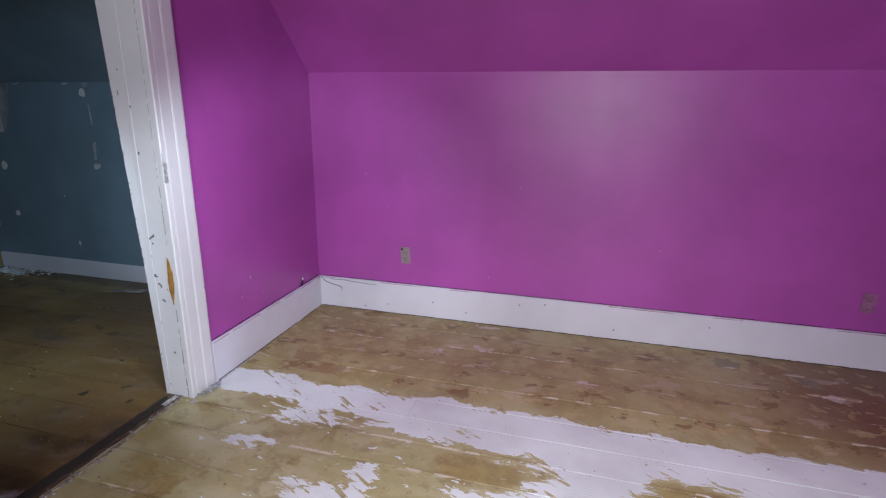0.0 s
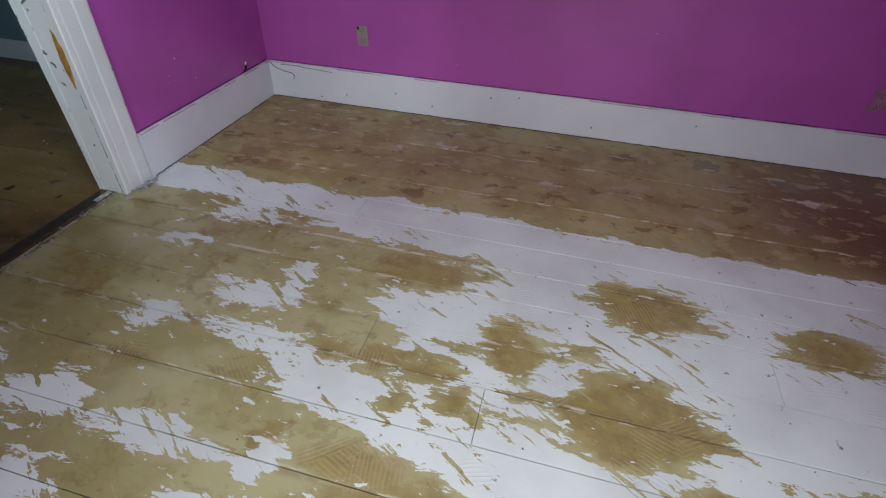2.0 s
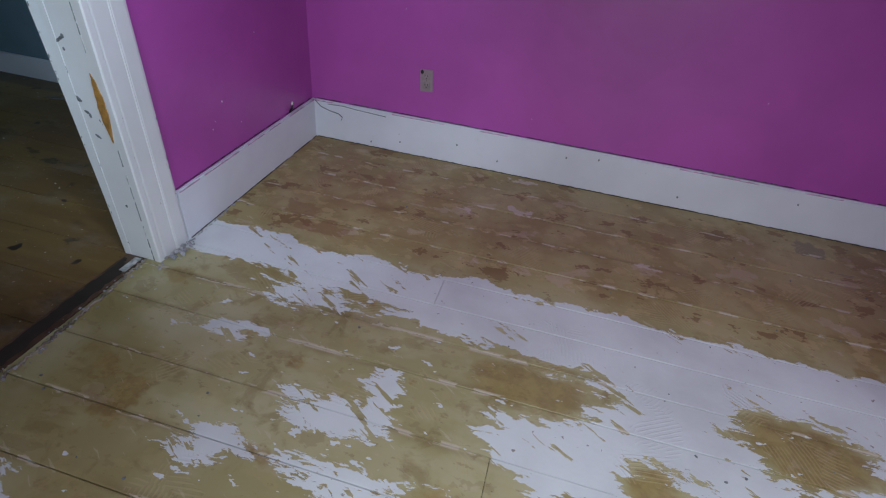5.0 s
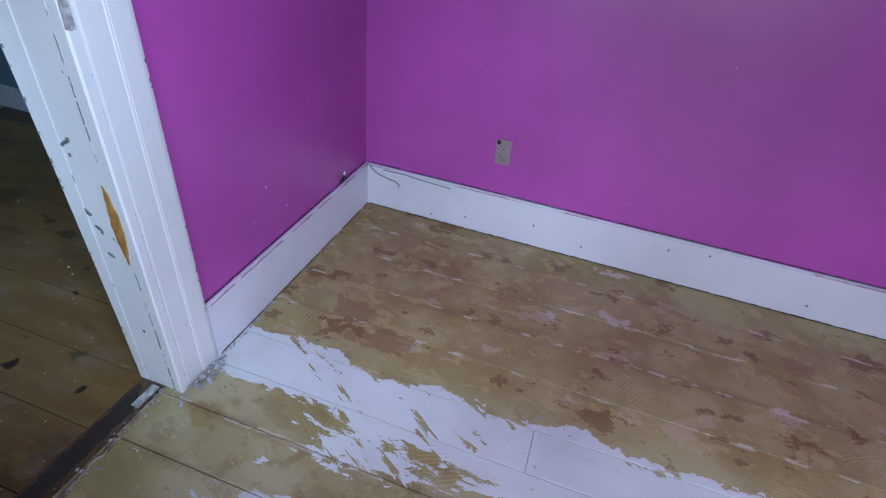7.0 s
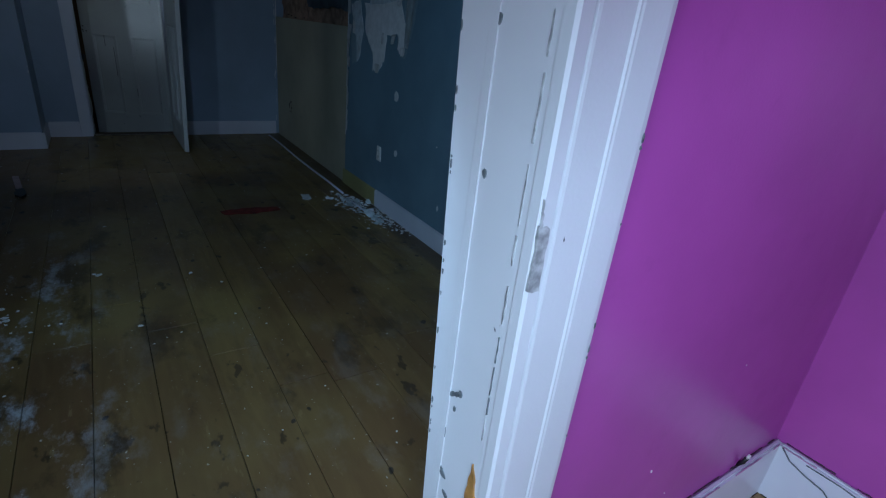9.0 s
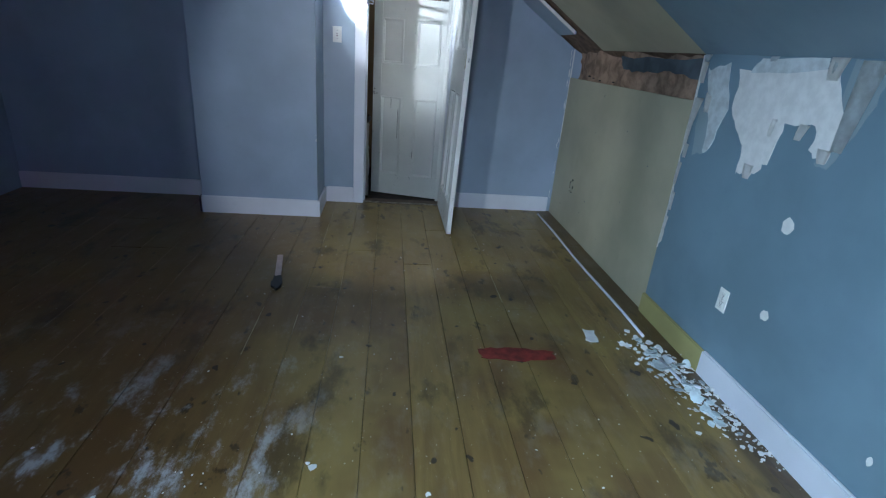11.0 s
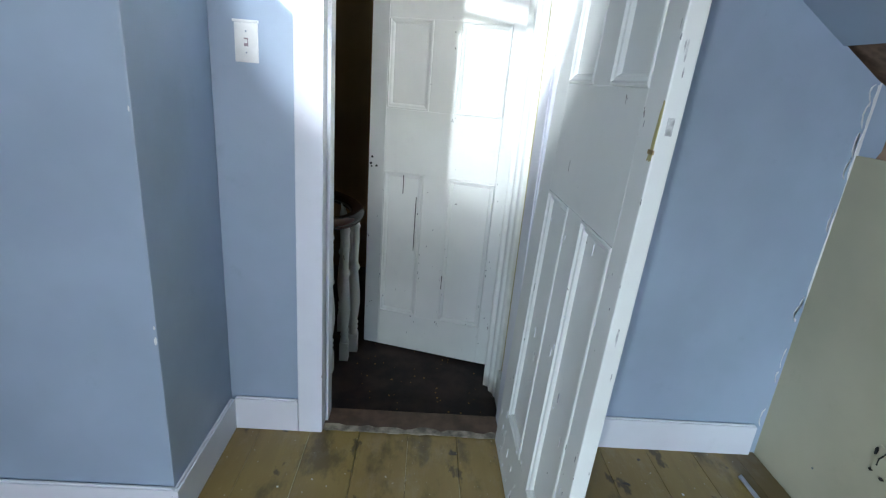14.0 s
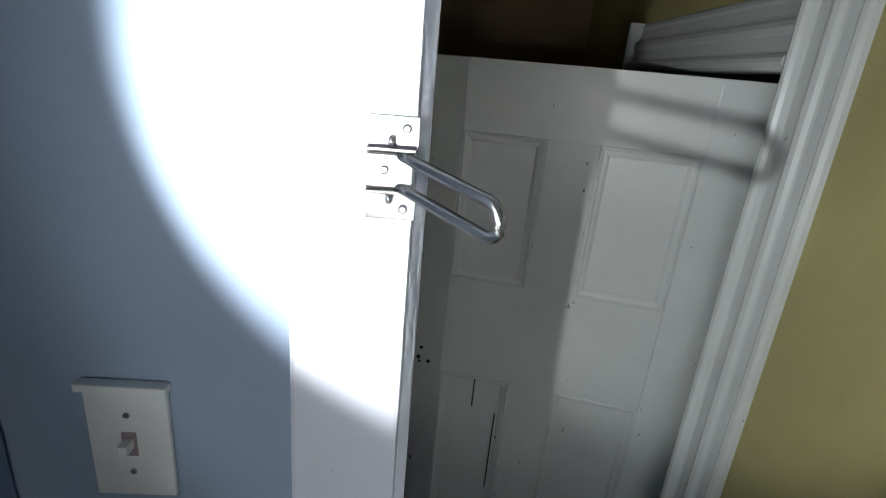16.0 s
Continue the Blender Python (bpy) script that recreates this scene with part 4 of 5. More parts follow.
for x, z, w, h, lift, lean in ((-3.45, 1.40, 0.05, 0.10, 0.010, 0.01), (-3.43, 1.23, 0.07, 0.11, 0.014, -0.01), (-3.455, 1.13, 0.045, 0.14, 0.010, 0.0), (-3.44, 1.00, 0.035, 0.07, 0.012, 0.01),
                             (-3.46, 0.90, 0.035, 0.12, 0.008, 0.0), (-3.45, 0.74, 0.03, 0.10, 0.010, 0.01), (-3.455, 0.60, 0.03, 0.08, 0.008, 0.0), (-3.36, 1.26, 0.05, 0.09, 0.012, 0.02),
                             (-2.72, 1.20, 0.05, 0.06, 0.012, -0.01), (-2.95, 1.00, 0.06, 0.06, 0.012, 0.01), (-2.60, 1.13, 0.06, 0.05, 0.010, 0.01), (-2.88, 1.20, 0.03, 0.07, 0.010, 0.0)):
    curl("paper_flap", (x, z), w, h, lift, PLASTER, wall_b, "", lean)
for x, w, h in ((-3.44, 0.06, 0.03), (-2.98, 0.05, 0.02), (-2.66, 0.04, 0.05), (-2.36, 0.07, 0.018), (-1.90, 0.06, 0.018), (-1.72, 0.05, 0.03), (-1.42, 0.04, 0.015)):
    curl("paper_flap", (x, 1.434), w, h, 0.012, PAPER, wall_b)
part("torn_patch", P(jagged([(-2.60, 1.43), (-2.44, 1.432), (-2.47, 1.30), (-2.56, 1.06), (-2.62, 1.07)], 17, 0.006, 5), "y", -0.0012, 0.02), TEAL_PALE, wall_b, "paler blue paper where the top coat peeled")
part("torn_patch", P(jagged([(-3.42, 1.20), (-3.22, 1.18), (-3.26, 0.99), (-3.38, 0.95)], 18, 0.008, 5), "y", -0.0012, 0.02), TEAL_PALE, wall_b)
part("wall_gouge", P(blob(-1.748, 0.962, 0.010, 0.030, 23, 10), "y", -0.0030, 0.01), GREYPAINT, wall_b, "dark gouge in the wall paper")

west = bpy.data.objects["wall_west_blue"]
part("torn_edge", P(jagged([(0.012, 1.44), (0.0, 1.43), (0.004, 1.32), (-0.001, 1.2), (0.005, 1.05), (-0.002, 0.8), (0.006, 0.6), (0.012, 0.9)], 9, 0.003, 6), "x", WEST - 0.01, WEST + 0.0015), PLASTER, west)

# insulation in the slot between board and ceiling
bm = bmesh.new()
nx, nz = 70, 14
grid = []
for i in range(nx + 1):
    col = []
    for j in range(nz + 1):
        x = WEST + 0.002 + (-3.49 - WEST) * i / nx
        z = 1.05 + 0.42 * j / nz
        n = noise.fractal(Vector((x * 5, z * 9, 3)), 1.0, 2.0, 4)
        col.append(bm.verts.new((x, 0.065 + 0.035 * n + 0.02 * math.sin(x * 9), z)))
    grid.append(col)
for i in range(nx):
    for j in range(nz):
        f = bm.faces.new((grid[i][j], grid[i][j + 1], grid[i + 1][j + 1], grid[i + 1][j]))
        f.smooth = True
thing("wall_insulation", bm, WOOL, "lumpy brown insulation showing above the beige board", "insulation", "structure")
thing("trim_slope", P([(-0.166, FOLD_B + 0.166 * tB - 0.012), (-1.1, FOLD_B + 1.1 * tB - 0.012), (-1.1, FOLD_B + 1.1 * tB + 0.012), (-0.166, FOLD_B + 0.166 * tB + 0.012)], "x", -4.999, -4.980), PLASTER, "ragged white strip on the sloping ceiling", "trim", "structure")


board = bpy.data.objects["wall_north_board"]
for x, z, r in ((-4.62, 1.13, 0.007), (-4.66, 0.86, 0.006), (-4.63, 0.33, 0.008), (-4.70, 0.22, 0.006), (-4.15, 0.95, 0.006), (-4.05, 0.50, 0.007), (-3.8, 0.8, 0.006), (-5.16, 0.16, 0.005), (-4.3, 0.14, 0.006)):
    part("nail_hole", P(blob(x, z, r, r * 0.8, int(z * 500), 8), "y", 0.0045, 0.0075), GREYPAINT, board)
for z, w, h in ((0.17, 0.020, 0.045), (0.36, 0.012, 0.030), (0.44, 0.010, 0.050), (0.63, 0.022, 0.040), (0.67, 0.010, 0.030), (0.98, 0.010, 0.050), (1.16, 0.018, 0.040), (1.25, 0.014, 0.050), (1.34, 0.016, 0.045), (1.41, 0.022, 0.030)):
    pts = [(-0.004 - abs(a), b) for a, b in blob(0.0, z, w, h, int(z * 777), 10)]
    part("torn_flake", P(pts, "x", WEST - 0.004, WEST + 0.004), PLASTER, west)
SLATE = plain("dark_slate_paper", (0.075, 0.095, 0.115), 0.7, vary=0.35, scale=7)
thing("insulation_paper", P(jagged([(-4.50, 1.40), (-4.42, 1.33), (-4.2, 1.315), (-3.9, 1.33), (-3.52, 1.32), (-3.50, 1.41)], 19, 0.012, 5), "y", 0.018, 0.024), SLATE, "torn dark blue backing paper above the insulation", "insulation", "structure")
for x, z, w, h in ((-5.02, 1.245, 0.022, 0.014), (-4.93, 1.235, 0.010, 0.010), (-4.80, 1.225, 0.012, 0.012), (-4.55, 1.23, 0.014, 0.010)):
    part("burn_mark", P(blob(x, z, w * 0.5, h * 0.45, int(z * 900), 9), "y", 0.012, 0.026), BLACK, bpy.data.objects["wall_insulation"])
breast = bpy.data.objects["wall_chimney_breast"]
for z, w, h in ((0.62, 0.005, 0.014), (0.66, 0.003, 0.007), (1.22, 0.002, 0.008)):
    part("corner_chip", P(blob(CN - 0.006, z, w, h, int(z * 333), 9), "x", CX - 0.002, CX + 0.0014), PLASTER, breast)
pink_w = bpy.data.objects["wall_partition_pink"]
for y, z, r in ((-0.72, 0.42, 0.006), (-0.78, 0.36, 0.003), (-0.62, 0.30, 0.003), (-0.80, 0.335, 0.003), (-0.45, 0.62, 0.003)):
    part("paint_speck", P(blob(y, z, r * 0.6, r * 0.9, int(z * 611), 8), "x", -0.001, 0.0012), PLASTER, pink_w)
pink_n = bpy.data.objects["wall_north_pink"]
for x, z, r in ((0.36, 0.90, 0.004), (0.50, 0.70, 0.003), (1.15, 0.30, 0.004), (1.32, 0.86, 0.003), (2.1, 0.55, 0.004)):
    part("paint_speck", P(blob(x, z, r * 0.5, r * 0.7, int(z * 417), 8), "y", -0.0012, 0.001), PLASTER, pink_n)


def outlet(name, label, m, mat):
    """A duplex outlet; the plate faces -y, its middle at the origin."""
    o = holder(name, label, "electrical outlet", m)
    part("plate", B(-0.032, 0.032, -0.005, 0.0, -0.053, 0.053, bevel=0.002), mat, o)
    for s in (-1, 1):
        f = part("socket", B(-0.017, 0.017, -0.0075, -0.004, s * 0.0215 - 0.0145, s * 0.0215 + 0.0145, bevel=0.004), mat, o)
        for x in (-0.0065, 0.0065):
            part("slot", B(x - 0.0012, x + 0.0012, -0.0082, -0.0070, s * 0.0215 - 0.001, s * 0.0215 + 0.008), BLACK, f)
        part("slot", B(-0.0025, 0.0025, -0.0082, -0.0070, s * 0.0215 - 0.0105, s * 0.0215 - 0.0055), BLACK, f)
    part("screw", lathe(bmesh.new(), [(0.003, 0), (0.003, 0.0015)], 8), STEEL, o, m=pose(0, -0.0048, 0, 90, 0, 0))
    return o


o1 = outlet("wall_outlet", "ivory duplex outlet with a chipped corner on the pink wall", pose(0.617, -0.001, 0.395, 0, -3, 0), PLATE)
part("chip", P(blob(-0.020, 0.040, 0.010, 0.014, 4, 8), "y", -0.0056, -0.004), BLACK, o1, "black broken corner")
outlet("wall_outlet", "pink-smeared duplex outlet low on the pink wall", pose(3.115, -0.001, 0.36), plain("pink_smeared_plastic", (0.30, 0.13, 0.24), 0.4, vary=0.2))
outlet("wall_outlet", "painted-over outlet on the torn blue wall", pose(-2.855, -0.001, 0.396), PLATE_W)
hole = holder("outlet_box", "open outlet hole with loose wires in the beige board", "electrical outlet", pose(-4.955, 0.005, 0.375))
part("box_rim", P(jagged([(-0.026, -0.050), (0.026, -0.046), (0.028, 0.030), (-0.022, 0.036)], 6, 0.003, 4), "y", -0.0045, 0.003), BEIGE, hole, "broken rim painted beige")
for bx, bz, w, h in ((0.010, 0.046, 0.018, 0.015), (-0.024, -0.052, 0.011, 0.009), (0.030, -0.012, 0.008, 0.020), (-0.030, 0.012, 0.006, 0.024), (0.014, -0.056, 0.012, 0.007)):
    part("box_hole", P(blob(bx, bz, w * 0.62, h * 0.62, int(abs(bx) * 900) + 3, 11), "y", -0.0055, 0.003), BLACK, hole)
part("wire", tube(bmesh.new(), [(0.006, 0, 0.03), (0.012, -0.015, 0.036), (0.008, -0.02, 0.02), (-0.006, -0.012, 0.0), (-0.004, -0.014, -0.02)], 0.0025, 6), BLACK, hole)


def light_switch(m):
    """A toggle switch; the plate faces +x."""
    s = holder("light_switch", "white toggle light switch on a jutting plate", "light switch", m)
    part("plate", B(0, 0.006, -0.035, 0.035, -0.058, 0.054, bevel=0.002), PLATE_W, s)
    part("plate_lip", B(0.0, 0.012, -0.038, 0.038, 0.0545, 0.062, bevel=0.0015), PLATE_W, s)
    b = part("toggle_frame", B(0.0055, 0.0078, -0.006, 0.006, -0.012, 0.012), PLATE, s)
    part("toggle", B(0.007, 0.020, -0.0042, 0.0042, -0.003, 0.007, bevel=0.0015), PLATE_W, b)
    for z in (-0.03, 0.03):
        part("screw", lathe(bmesh.new(), [(0.0028, 0), (0.0028, 0.0014)], 8), STEEL, s, m=pose(0.006, 0, z, 0, 90, 0))
    return s


light_switch(pose(WEST + 0.001, -1.980, 1.397))


def door_guard(m):
    """A swing-bar door guard; plates face +x, the bar swings out over the opening."""
    g = holder("door_guard", "steel swing-bar door guard on the white casing", "door guard", m)
    for sg in (1, -1):
        z0, z1 = sorted((sg * 0.0135, sg * 0.037))
        pl = part("plate", B(0, 0.002, -0.023, 0.013, z0, z1, bevel=0.0009), STEEL, g)
        f0, f1 = sorted((sg * 0.0135, sg * 0.0160))
        part("flange", B(0.002, 0.013, -0.023, 0.011, f0, f1, bevel=0.0006), STEEL, pl)
        part("pin", lathe(bmesh.new(), [(0.0026, 0), (0.0026, 0.006), (0.0016, 0.0075)], 8), STEEL, pl, m=pose(0.0085, -0.006, sg * 0.016, 0 if sg > 0 else 180, 0, 0))
        part("screw", lathe(bmesh.new(), [(0.0034, 0), (0.0034, 0.0018), (0.002, 0.0028)], 10), STEEL, pl, m=pose(0.002, 0.004, sg * 0.0285, 0, 90, 0))
    part("pivot_block", B(0.003, 0.0115, -0.023, 0.011, -0.0128, 0.0128, bevel=0.002), STEEL, g)
    part("screw", lathe(bmesh.new(), [(0.0032, 0), (0.0032, 0.0016), (0.002, 0.0026)], 10), STEEL, g, m=pose(0.0115, -0.010, 0.001, 0, 90, 0))
    d = Vector((0.062, 0.056, -0.013))
    pts = [Vector((0.008, 0.0, 0.011)) + d * (i / 6) for i in range(7)]
    e = pts[-1]
    for i in range(1, 8):
        a = math.pi * i / 8
        pts.append(e + d.normalized() * 0.011 * math.sin(a) + Vector((0, 0, -0.011 + 0.011 * math.cos(a))))
    pts += [Vector((0.008, 0.0, -0.011)) + d * (1 - i / 6) for i in range(7)]
    part("swing_bar", tube(bmesh.new(), pts, 0.0040, 10), STEEL, g, "bent steel bar")
    return g


door_guard(pose(WEST + 0.0225, -1.757, 1.661))

# cable stub and loose wire in the corner
c = holder("cable_stub", "black cable end poking out above the baseboard", "cable", pose(0.012, -0.235, 0.225))
part("cable", tube(bmesh.new(), [(-0.012, 0, -0.02), (0.0, 0, 0.0), (0.006, -0.004, 0.022)], 0.006, 8), BLACK, c)
part("cable_tip", tube(bmesh.new(), [(0.006, -0.004, 0.022), (0.010, -0.006, 0.036)], 0.0045, 8), PLATE_W, c, "pale connector tip")
w = [(0.03, -0.024, 0.200), (0.06, -0.025, 0.172), (0.11, -0.026, 0.158), (0.160, -0.026, 0.150), (0.180, -0.026, 0.135), (0.172, -0.026, 0.118)]
thing("loose_wire", tube(bmesh.new(), w, 0.0022, 6), GREYPAINT, "thin grey loose wire hanging on the baseboard", "wire")
thing("loose_wire", tube(bmesh.new(), [(0.10, -0.024, 0.192), (0.19, -0.025, 0.196), (0.25, -0.024, 0.190), (0.33, -0.023, 0.186), (0.42, -0.0225, 0.181)], 0.0018, 6), GREYPAINT, "thin grey wire along the baseboard top", "wire")
base_n = bpy.data.objects["baseboard"]
for x, z in ((0.804, 0.105), (1.02, 0.06), (1.35, 0.15), (1.9, 0.06), (1.5, 0.17), (2.4, 0.14), (0.5, 0.06), (0.34, 0.03)):
    part("nail_hole", P(blob(x, z, 0.005, 0.0065, int(x * 90), 8), "y", -0.0225, -0.020), GREYPAINT, base_n)
# dark colour of the strips drawn for the open crack above the baseboards
CRACK_LINE = plain("crack_line", (0.06, 0.035, 0.05), 0.9, vary=0.4)
MAUVE = plain("smeared_mauve_paint", (0.50, 0.30, 0.47), 0.5, vary=0.3)
base_w = bpy.data.objects["baseboard.001"]
rb = random.Random(91)


def ragged_strip(a, b, z0, lo, hi, step, seed):
    """A thin strip along a run, its upper edge uneven, its lower edge nearly straight."""
    r = random.Random(seed)
    n = max(2, int((b - a) / step))
    up = [(a + (b - a) * k / n, z0 + r.uniform(lo, hi)) for k in range(n + 1)]
    down = [(a + (b - a) * k / n, z0 - r.uniform(0, 0.0006)) for k in range(n + 1)]
    return up + down[::-1]


u = 0.03
while u < 4.2:
    ln = rb.uniform(0.1, 0.5)
    part("dirt_seam", P(ragged_strip(u, min(4.25, u + ln), 0.2051, 0.0012, 0.0045, 0.012, int(u * 1000)), "y", -0.0022, -0.0002), CRACK_LINE, base_n)
    # dark strip painted for the shadow gap where baseboard meets floor
    part("floor_gap", P(ragged_strip(u, min(4.25, u + ln + 0.1), 0.0012, 0.0012, 0.0042, 0.014, int(u * 700)), "y", -0.0235, -0.0205), JOINT, base_n)
    if rb.random() < 0.7:
        part("paint_smear", P(ragged_strip(u, min(4.25, u + ln * 0.7), 0.1985, 0.001, 0.0055, 0.014, int(u * 300)), "y", -0.0218, -0.0195), MAUVE, base_n)
    u += ln + rb.uniform(0.0, 0.08)
u = -1.06
while u < -0.03:
    ln = rb.uniform(0.08, 0.3)
    part("dirt_seam", P(ragged_strip(u, min(-0.025, u + ln), 0.2051, 0.0012, 0.004, 0.012, int(u * -1000)), "x", 0.0002, 0.0022), CRACK_LINE, base_w)
    # the same painted shadow gap along the partition's baseboard
    part("floor_gap", P(ragged_strip(u, min(-0.025, u + ln), 0.0012, 0.001, 0.0032, 0.014, int(u * -700)), "x", 0.0205, 0.0235), JOINT, base_w)
    part("paint_smear", P(ragged_strip(u, min(-0.025, u + ln * 0.8), 0.1985, 0.001, 0.0055, 0.014, int(u * -300)), "x", 0.0195, 0.0218), MAUVE, base_w)
    u += ln + rb.uniform(0.0, 0.06)
# dried caulk line that has come loose along the baseboard top
for x0, x1, z in ((0.28, 0.45, 0.2062), (0.62, 0.90, 0.2062), (1.25, 1.6, 0.2062), (1.9, 2.3, 0.2062)):
    part("caulk_gap", B(x0, x1, -0.008, -0.0005, 0.2052, z + 0.001), GREYPAINT, base_n)

# ---- loose things on the floors ----
def flake(bm, x, y, z, r, rnd, tilt=0.25):
    n = rnd.randint(5, 8)
    m = pose(x, y, z + r * tilt * 0.3 + 0.001, rnd.uniform(-1, 1) * tilt * 40, rnd.uniform(-1, 1) * tilt * 40, rnd.uniform(0, 360))
    top = [m @ Vector((r * rnd.uniform(0.5, 1) * math.cos(2 * math.pi * i / n), r * rnd.uniform(0.4, 0.9) * math.sin(2 * math.pi * i / n), 0.0008)) for i in range(n)]
    a = [bm.verts.new(v) for v in top]
    b = [bm.verts.new(v - Vector((0, 0, 0.0016))) for v in top]
    bm.faces.new(a)
    bm.faces.new(b[::-1])
    for i in range(n):
        j = (i + 1) % n
        bm.faces.new((a[i], b[i], b[j], a[j]))


rnd = random.Random(11)
bm = bmesh.new()
for _ in range(280):
    t = rnd.random()
    x = -3.12 + 0.78 * t + rnd.gauss(0, 0.05)
    y = min(-0.03, -0.20 + 0.15 * t + rnd.gauss(0, 0.06))
    flake(bm, x, y, rnd.random() * 0.018 * (1 - t), rnd.uniform(0.003, 0.022) * (1.2 - 0.5 * t), rnd, 0.6)
thing("plaster_debris", bm, PLASTER, "heap of broken white plaster and paper flakes", "debris", "stuff")
bm = bmesh.new()
for _ in range(60):
    t = rnd.random()
    flake(bm, -3.1 + 0.6 * t + rnd.gauss(0, 0.05), min(-0.05, -0.2 + 0.1 * t + rnd.gauss(0, 0.05)), 0.012, rnd.uniform(0.015, 0.04), rnd, 0.7)
thing("paper_debris", bm, SHEET, "torn blue grey wall paper scraps", "debris", "stuff")
bm = bmesh.new()
for _ in range(110):
    x, y = rnd.gauss(-2.0, 0.15), rnd.gauss(-2.25, 0.15)
    flake(bm, x, y, 0.001, rnd.choice((0.002, 0.003, 0.003, 0.004, 0.005, 0.007, 0.010)), rnd, 0.15)
for _ in range(110):
    flake(bm, rnd.uniform(-5.2, -0.4), rnd.uniform(-2.7, -0.15), 0.001, rnd.choice((0.003, 0.004, 0.005, 0.007)), rnd, 0.15)
for _ in range(26):
    flake(bm, rnd.uniform(-2.12, -1.86), rnd.uniform(-2.5, -2.05), 0.001, rnd.uniform(0.005, 0.018), rnd, 0.1)
for x, y, r in ((-2.289, -1.759, 0.022), (-2.171, -1.37, 0.014), (-2.31, -1.775, 0.012), (-2.02, -1.25, 0.010), (-1.74, -1.62, 0.014), (-2.95, -1.72, 0.014), (-1.85, -2.1, 0.02)):
    flake(bm, x, y, 0.001, r, rnd, 0.2)
thing("paint_flakes", bm, PLASTER, "scattered white paint and plaster flakes on the boards", "debris", "stuff")
bm = bmesh.new()
for _ in range(150):
    flake(bm, rnd.uniform(0.05, 3.4), rnd.uniform(-2.6, -0.06), 0.0006, rnd.choice((0.002, 0.003, 0.004, 0.006)), rnd, 0.2)
thing("paint_flakes", bm, GREYPAINT, "small grey paint crumbs on the stripped boards", "debris", "stuff")
bm = bmesh.new()
for _ in range(70):
    flake(bm, 0.03 + abs(rnd.gauss(0, 0.018)), -1.14 + rnd.gauss(0, 0.035), rnd.random() * 0.012, rnd.uniform(0.004, 0.012), rnd, 0.9)
for _ in range(25):
    flake(bm, 0.026 + abs(rnd.gauss(0, 0.006)), rnd.uniform(-1.06, -0.75), 0.001, rnd.uniform(0.003, 0.008), rnd, 0.5)
for _ in range(110):
    yy = rnd.uniform(SJ + 0.02, NJ - 0.01)
    flake(bm, -0.042 + rnd.gauss(0, 0.012) - 0.02 * math.sin((yy - NJ) * 3.5), yy, 0.003, rnd.choice((0.002, 0.003, 0.004, 0.007)), rnd, 0.6)
thing("carpet_fluff", bm, plain("grey_fluff", (0.36, 0.36, 0.39), 0.95, vary=0.3, scale=60), "grey clump of carpet fluff at the casing foot", "debris", "stuff")

# pale strips paint the edge glints of the brown boards near the hall door
bm = bmesh.new()
for n in range(3, 13):
    yl, u = -0.27 - 0.19 * n, -5.38
    while u < -3.3:
        ln = rnd.uniform(0.05, 0.5)
        if rnd.random() < 0.55:
            prism(bm, ragged_strip(u, u + ln, yl - 0.0006, 0.0004, 0.0018, 0.03, rnd.randint(1, 9999)), "z", 0.0002, 0.0022)
        u += ln + rnd.uniform(0.02, 0.5)
thing("seam_dust", bm, plain("pale_yellow_glint", (0.50, 0.45, 0.28), 0.7), "pale painted glints along the floor board seams", "debris", "stuff")

# scrap of paper beside the heap, and a sheet with flakes on it
thing("paper_scrap", P(jagged([(-3.24, -0.46), (-3.12, -0.48), (-3.11, -0.41), (-3.22, -0.40)], 5, 0.008, 3), "z", 0.003, 0.006), PLASTER, "white paper scrap beside the plaster heap", "paper scrap")
bm = bmesh.new()
g = []
for i in range(13):
    row = []
    for j in range(9):
        u, v = i / 12, j / 8
        x, y = -1.875 + 0.66 * u + 0.02 * (1 - v), -2.52 + (0.355 + 0.03 * u) * v + 0.006 * math.sin(u * 5)
        row.append(bm.verts.new((x, y, 0.005 + 0.004 * (0.5 + 0.5 * noise.noise(Vector((x * 6, y * 6, 1)))))))
    g.append(row)
for i in range(12):
    for j in range(8):
        bm.faces.new((g[i][j], g[i + 1][j], g[i + 1][j + 1], g[i][j + 1]))
bmesh.ops.solidify(bm, geom=bm.faces[:], thickness=0.003)
thing("plastic_sheet", bm, SHEET, "dusty blue grey plastic sheet lying on the boards", "plastic sheet")
bm = bmesh.new()
for _ in range(80):
    flake(bm, rnd.uniform(-1.85, -1.25), rnd.uniform(-2.5, -2.2), 0.009, rnd.choice((0.006, 0.012, 0.02, 0.035, 0.05, 0.06)), rnd, 0.06)
thing("paint_flakes", bm, PLASTER, "white plaster flakes lying on the plastic sheet", "debris", "stuff")

bm = bmesh.new()
for _ in range(60):
    flake(bm, rnd.uniform(-6.5, -5.58), rnd.uniform(-1.75, -1.06), HZ, rnd.choice((0.002, 0.003, 0.004, 0.006)), rnd, 0.15)
thing("paint_flakes", bm, BARE_WOOD, "small brown and pale crumbs on the dark hall floor", "debris", "stuff")

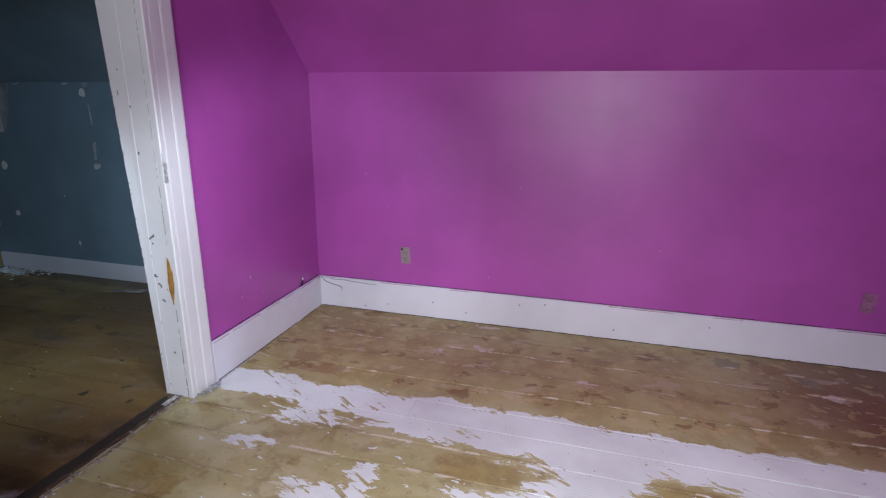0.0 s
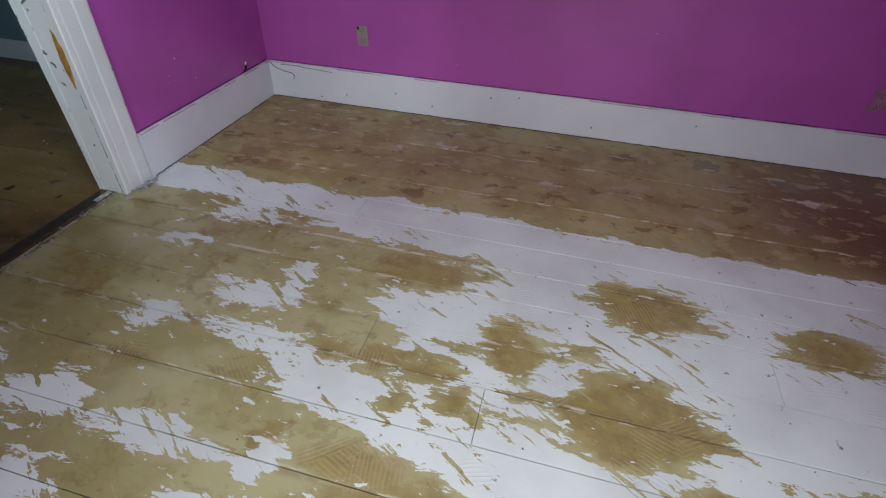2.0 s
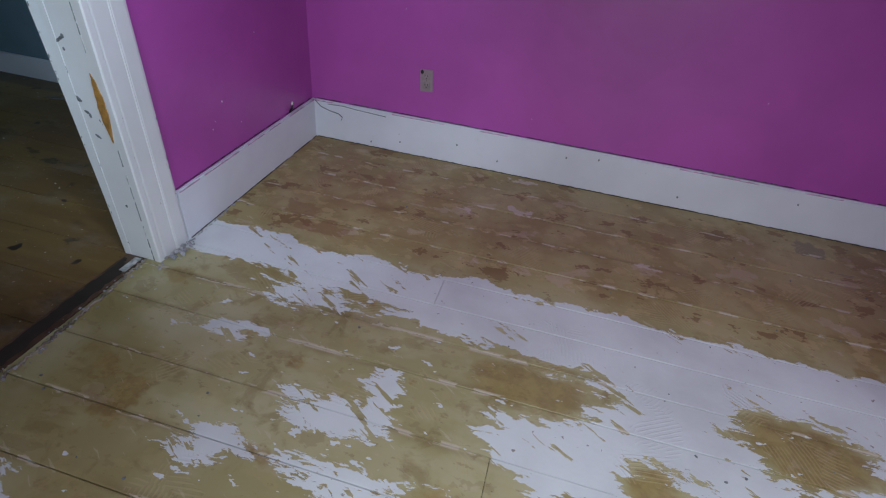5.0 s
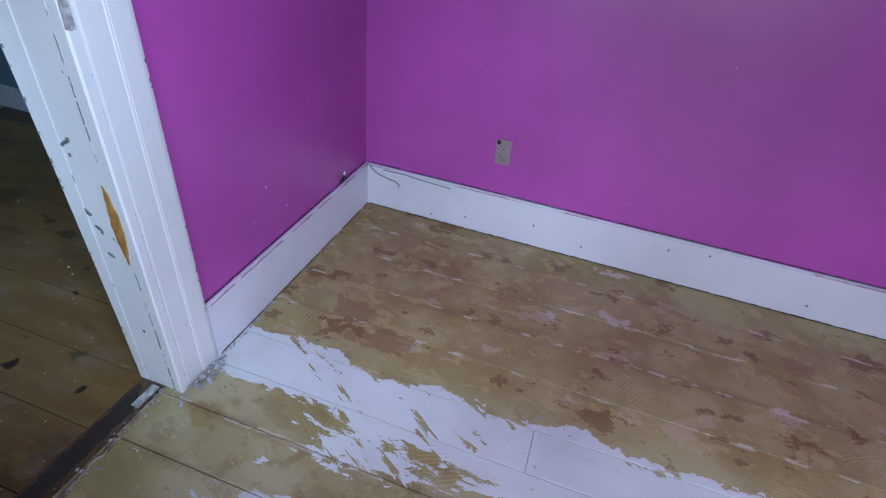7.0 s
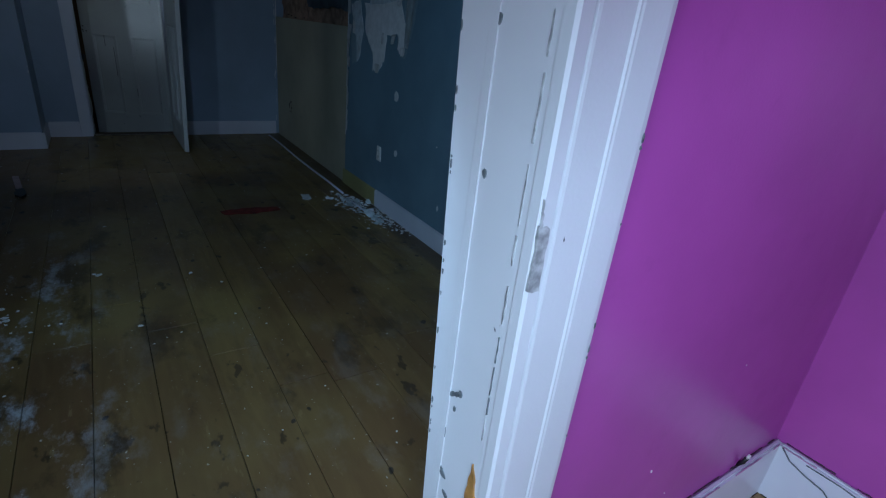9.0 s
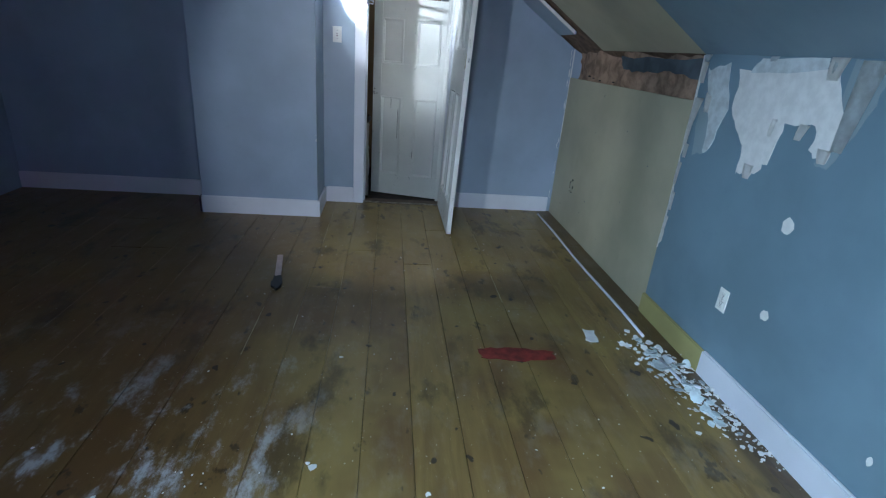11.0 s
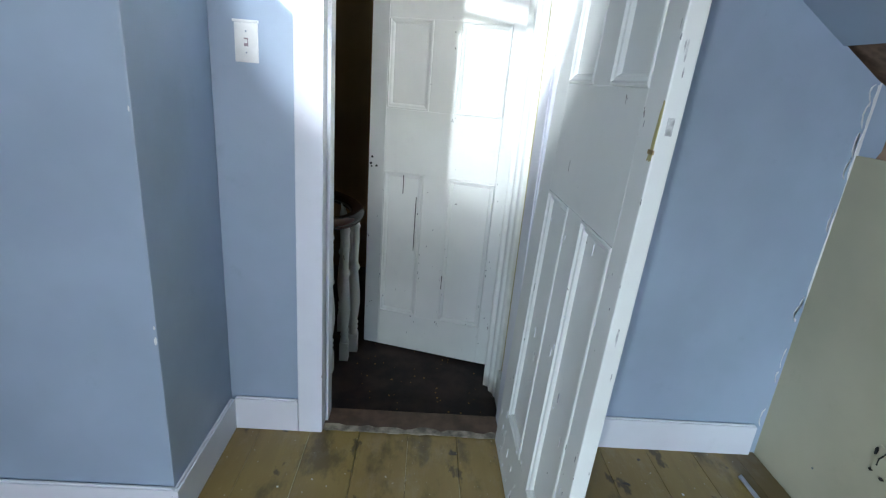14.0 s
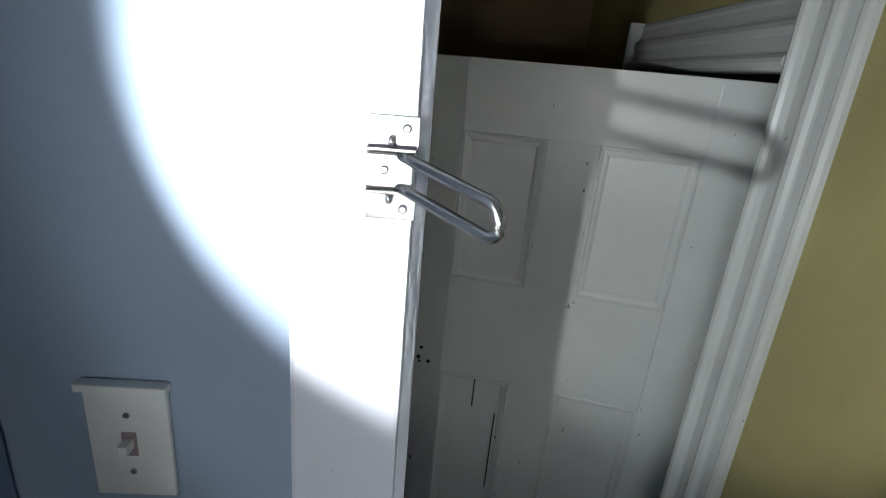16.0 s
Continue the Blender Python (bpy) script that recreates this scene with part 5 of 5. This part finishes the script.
# long trim strip by the beige board, offcuts near the doorway
thing("trim_strip", tube(bmesh.new(), [(-5.27 + 2.1 * i / 8, -0.146 + 0.006 * math.sin(i * 1.1), 0.010) for i in range(9)], 0.011, 4), WHITE_BASE, "long white painted wood strip lying on the floor", "wood strip")
thing("trim_strip", tube(bmesh.new(), [(-2.93, -0.17, 0.025), (-2.74, -0.15, 0.012), (-2.70, -0.10, 0.03)], 0.009, 4), WHITE_BASE, "short white wood splinter in the plaster heap", "wood strip")
thing("paper_strip", P(jagged([(-1.40, -0.18), (-1.36, -0.15), (-0.99, -0.055), (-1.0, -0.085)], 8, 0.006, 4), "z", 0.003, 0.006), DUSTY, "torn strip of pale paper along the baseboard", "paper scrap")
thing("paper_strip", P(jagged([(-1.55, -0.24), (-1.50, -0.20), (-1.28, -0.16), (-1.30, -0.21)], 12, 0.006, 4), "z", 0.003, 0.005), DUSTY, "torn pale paper on the boards", "paper scrap")
st = holder("paint_stick", "pinkish paint stick with a blackened end on the boards", "stick", pose(-4.11, -2.222, 0.0, 0, 0, 8.5))
part("shaft", B(0.0, 0.34, -0.018, 0.018, 0.002, 0.012, bevel=0.003), PINKSTICK, st)
part("burnt_end", P(jagged([(0.335, -0.024), (0.46, -0.034), (0.52, 0.0), (0.45, 0.03), (0.335, 0.022)], 14, 0.006, 3), "z", 0.002, 0.016), BLACK, st, "blackened end")
thing("red_smear", P(jagged([(-3.04, -1.06), (-2.955, -1.06), (-2.935, -0.85), (-2.95, -0.70), (-3.02, -0.69), (-3.05, -0.9)], 15, 0.008, 5), "z", 0.0015, 0.003), plain("faded_red_paint", (0.17, 0.022, 0.018), 0.6, vary=0.4), "faded red paint smear across the boards", "paint smear")


# ---- stair rail in the hall ----
def baluster(label_group):
    b = holder("baluster", "white turned wooden stair baluster", "baluster", group=label_group)
    part("foot", B(-0.024, 0.024, -0.024, 0.024, 0, 0.11, bevel=0.003), WHITE_DOOR, b)
    prof = [(0.020, 0.11), (0.024, 0.125), (0.017, 0.14), (0.024, 0.155), (0.018, 0.17), (0.025, 0.185), (0.017, 0.20), (0.024, 0.24), (0.030, 0.31), (0.028, 0.38), (0.020, 0.46), (0.016, 0.50), (0.025, 0.515), (0.025, 0.525), (0.015, 0.545), (0.015, 0.60), (0.019, 0.68), (0.016, 0.74), (0.022, 0.755), (0.014, 0.78), (0.014, 0.82)]
    part("turned_shaft", lathe(bmesh.new(), prof, 16), WHITE_DOOR, b)
    return b


RAILPTS = [(-6.95, -2.55), (-6.86, -2.25), (-6.76, -2.02), (-6.62, -1.87), (-6.47, -1.785), (-6.33, -1.755), (-6.22, -1.775), (-6.15, -1.83), (-6.11, -1.92), (-6.09, -2.05), (-6.08, -2.55)]
rail = holder("stair_handrail", "dark varnished curved wooden handrail", "handrail")
fine_pts = []
for i in range(len(RAILPTS) - 1):
    p0, p1, p2, p3 = (Vector(RAILPTS[max(0, min(len(RAILPTS) - 1, i + k))]) for k in (-1, 0, 1, 2))
    for s in range(5):
        u = s / 5
        q = 0.5 * ((2 * p1) + (p2 - p0) * u + (2 * p0 - 5 * p1 + 4 * p2 - p3) * u * u + (3 * p1 - p0 - 3 * p2 + p3) * u ** 3)
        fine_pts.append((q.x, q.y, 0.635))
part("rail", tube(bmesh.new(), fine_pts, 0.036, 14, 0.028), RAIL, rail)
part("rail_bead", tube(bmesh.new(), [(a, b, z - 0.026) for a, b, z in fine_pts], 0.024, 10, 0.014), RAIL, rail)
first = baluster("stair balusters")
spots = [(-6.27, -1.800), (-6.37, -1.762), (-6.49, -1.800), (-6.60, -1.87), (-6.71, -1.97), (-6.79, -2.10), (-6.86, -2.27), (-6.14, -1.86), (-6.09, -2.0), (-6.08, -2.15), (-6.08, -2.3)]
first.matrix_basis = pose(*spots[0], HZ)
for s in spots[1:]:
    copy_thing(first, pose(*s, HZ))


# ---- floor boards ----
def boards(floor_name, x0, x1, y_lines, mat, seed, cuts=None, gap=0.0006):
    rnd = random.Random(seed)
    floor = bpy.data.objects[floor_name]
    for i, (a, b) in enumerate(zip(y_lines, y_lines[1:])):
        ends = [x0, x1]
        if cuts and i in cuts:
            ends[1:1] = cuts[i]
        elif not cuts and x1 - x0 > 2.5:
            ends[1:1] = sorted(x0 + (x1 - x0) * (k + rnd.uniform(0.2, 0.8)) / 2 for k in range(2))
        for e0, e1 in zip(ends, ends[1:]):
            g = gap + rnd.random() * 0.0009
            dz = rnd.uniform(-0.0012, 0.0012)
            bm = box(bmesh.new(), e0 + 0.0005, e1 - 0.0005, min(a, b) + g, max(a, b) - g, -0.022, dz)
            es = [e for e in bm.edges if all(v.co.z > -0.01 for v in e.verts)]
            bmesh.ops.bevel(bm, geom=es, offset=0.001, segments=1, affect="EDGES")
            part("plank", bm, mat, floor)


lines = [0.0] + SEAMS[:-1] + [-2.135 - 0.187 * i for i in range(13)] + [SOUTH]
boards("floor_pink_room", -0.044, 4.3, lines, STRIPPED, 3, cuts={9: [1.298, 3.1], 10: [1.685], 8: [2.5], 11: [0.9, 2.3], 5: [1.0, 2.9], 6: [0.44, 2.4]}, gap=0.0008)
lines = [0.0, -0.09] + [-0.27 - 0.19 * i for i in range(23)] + [SOUTH]
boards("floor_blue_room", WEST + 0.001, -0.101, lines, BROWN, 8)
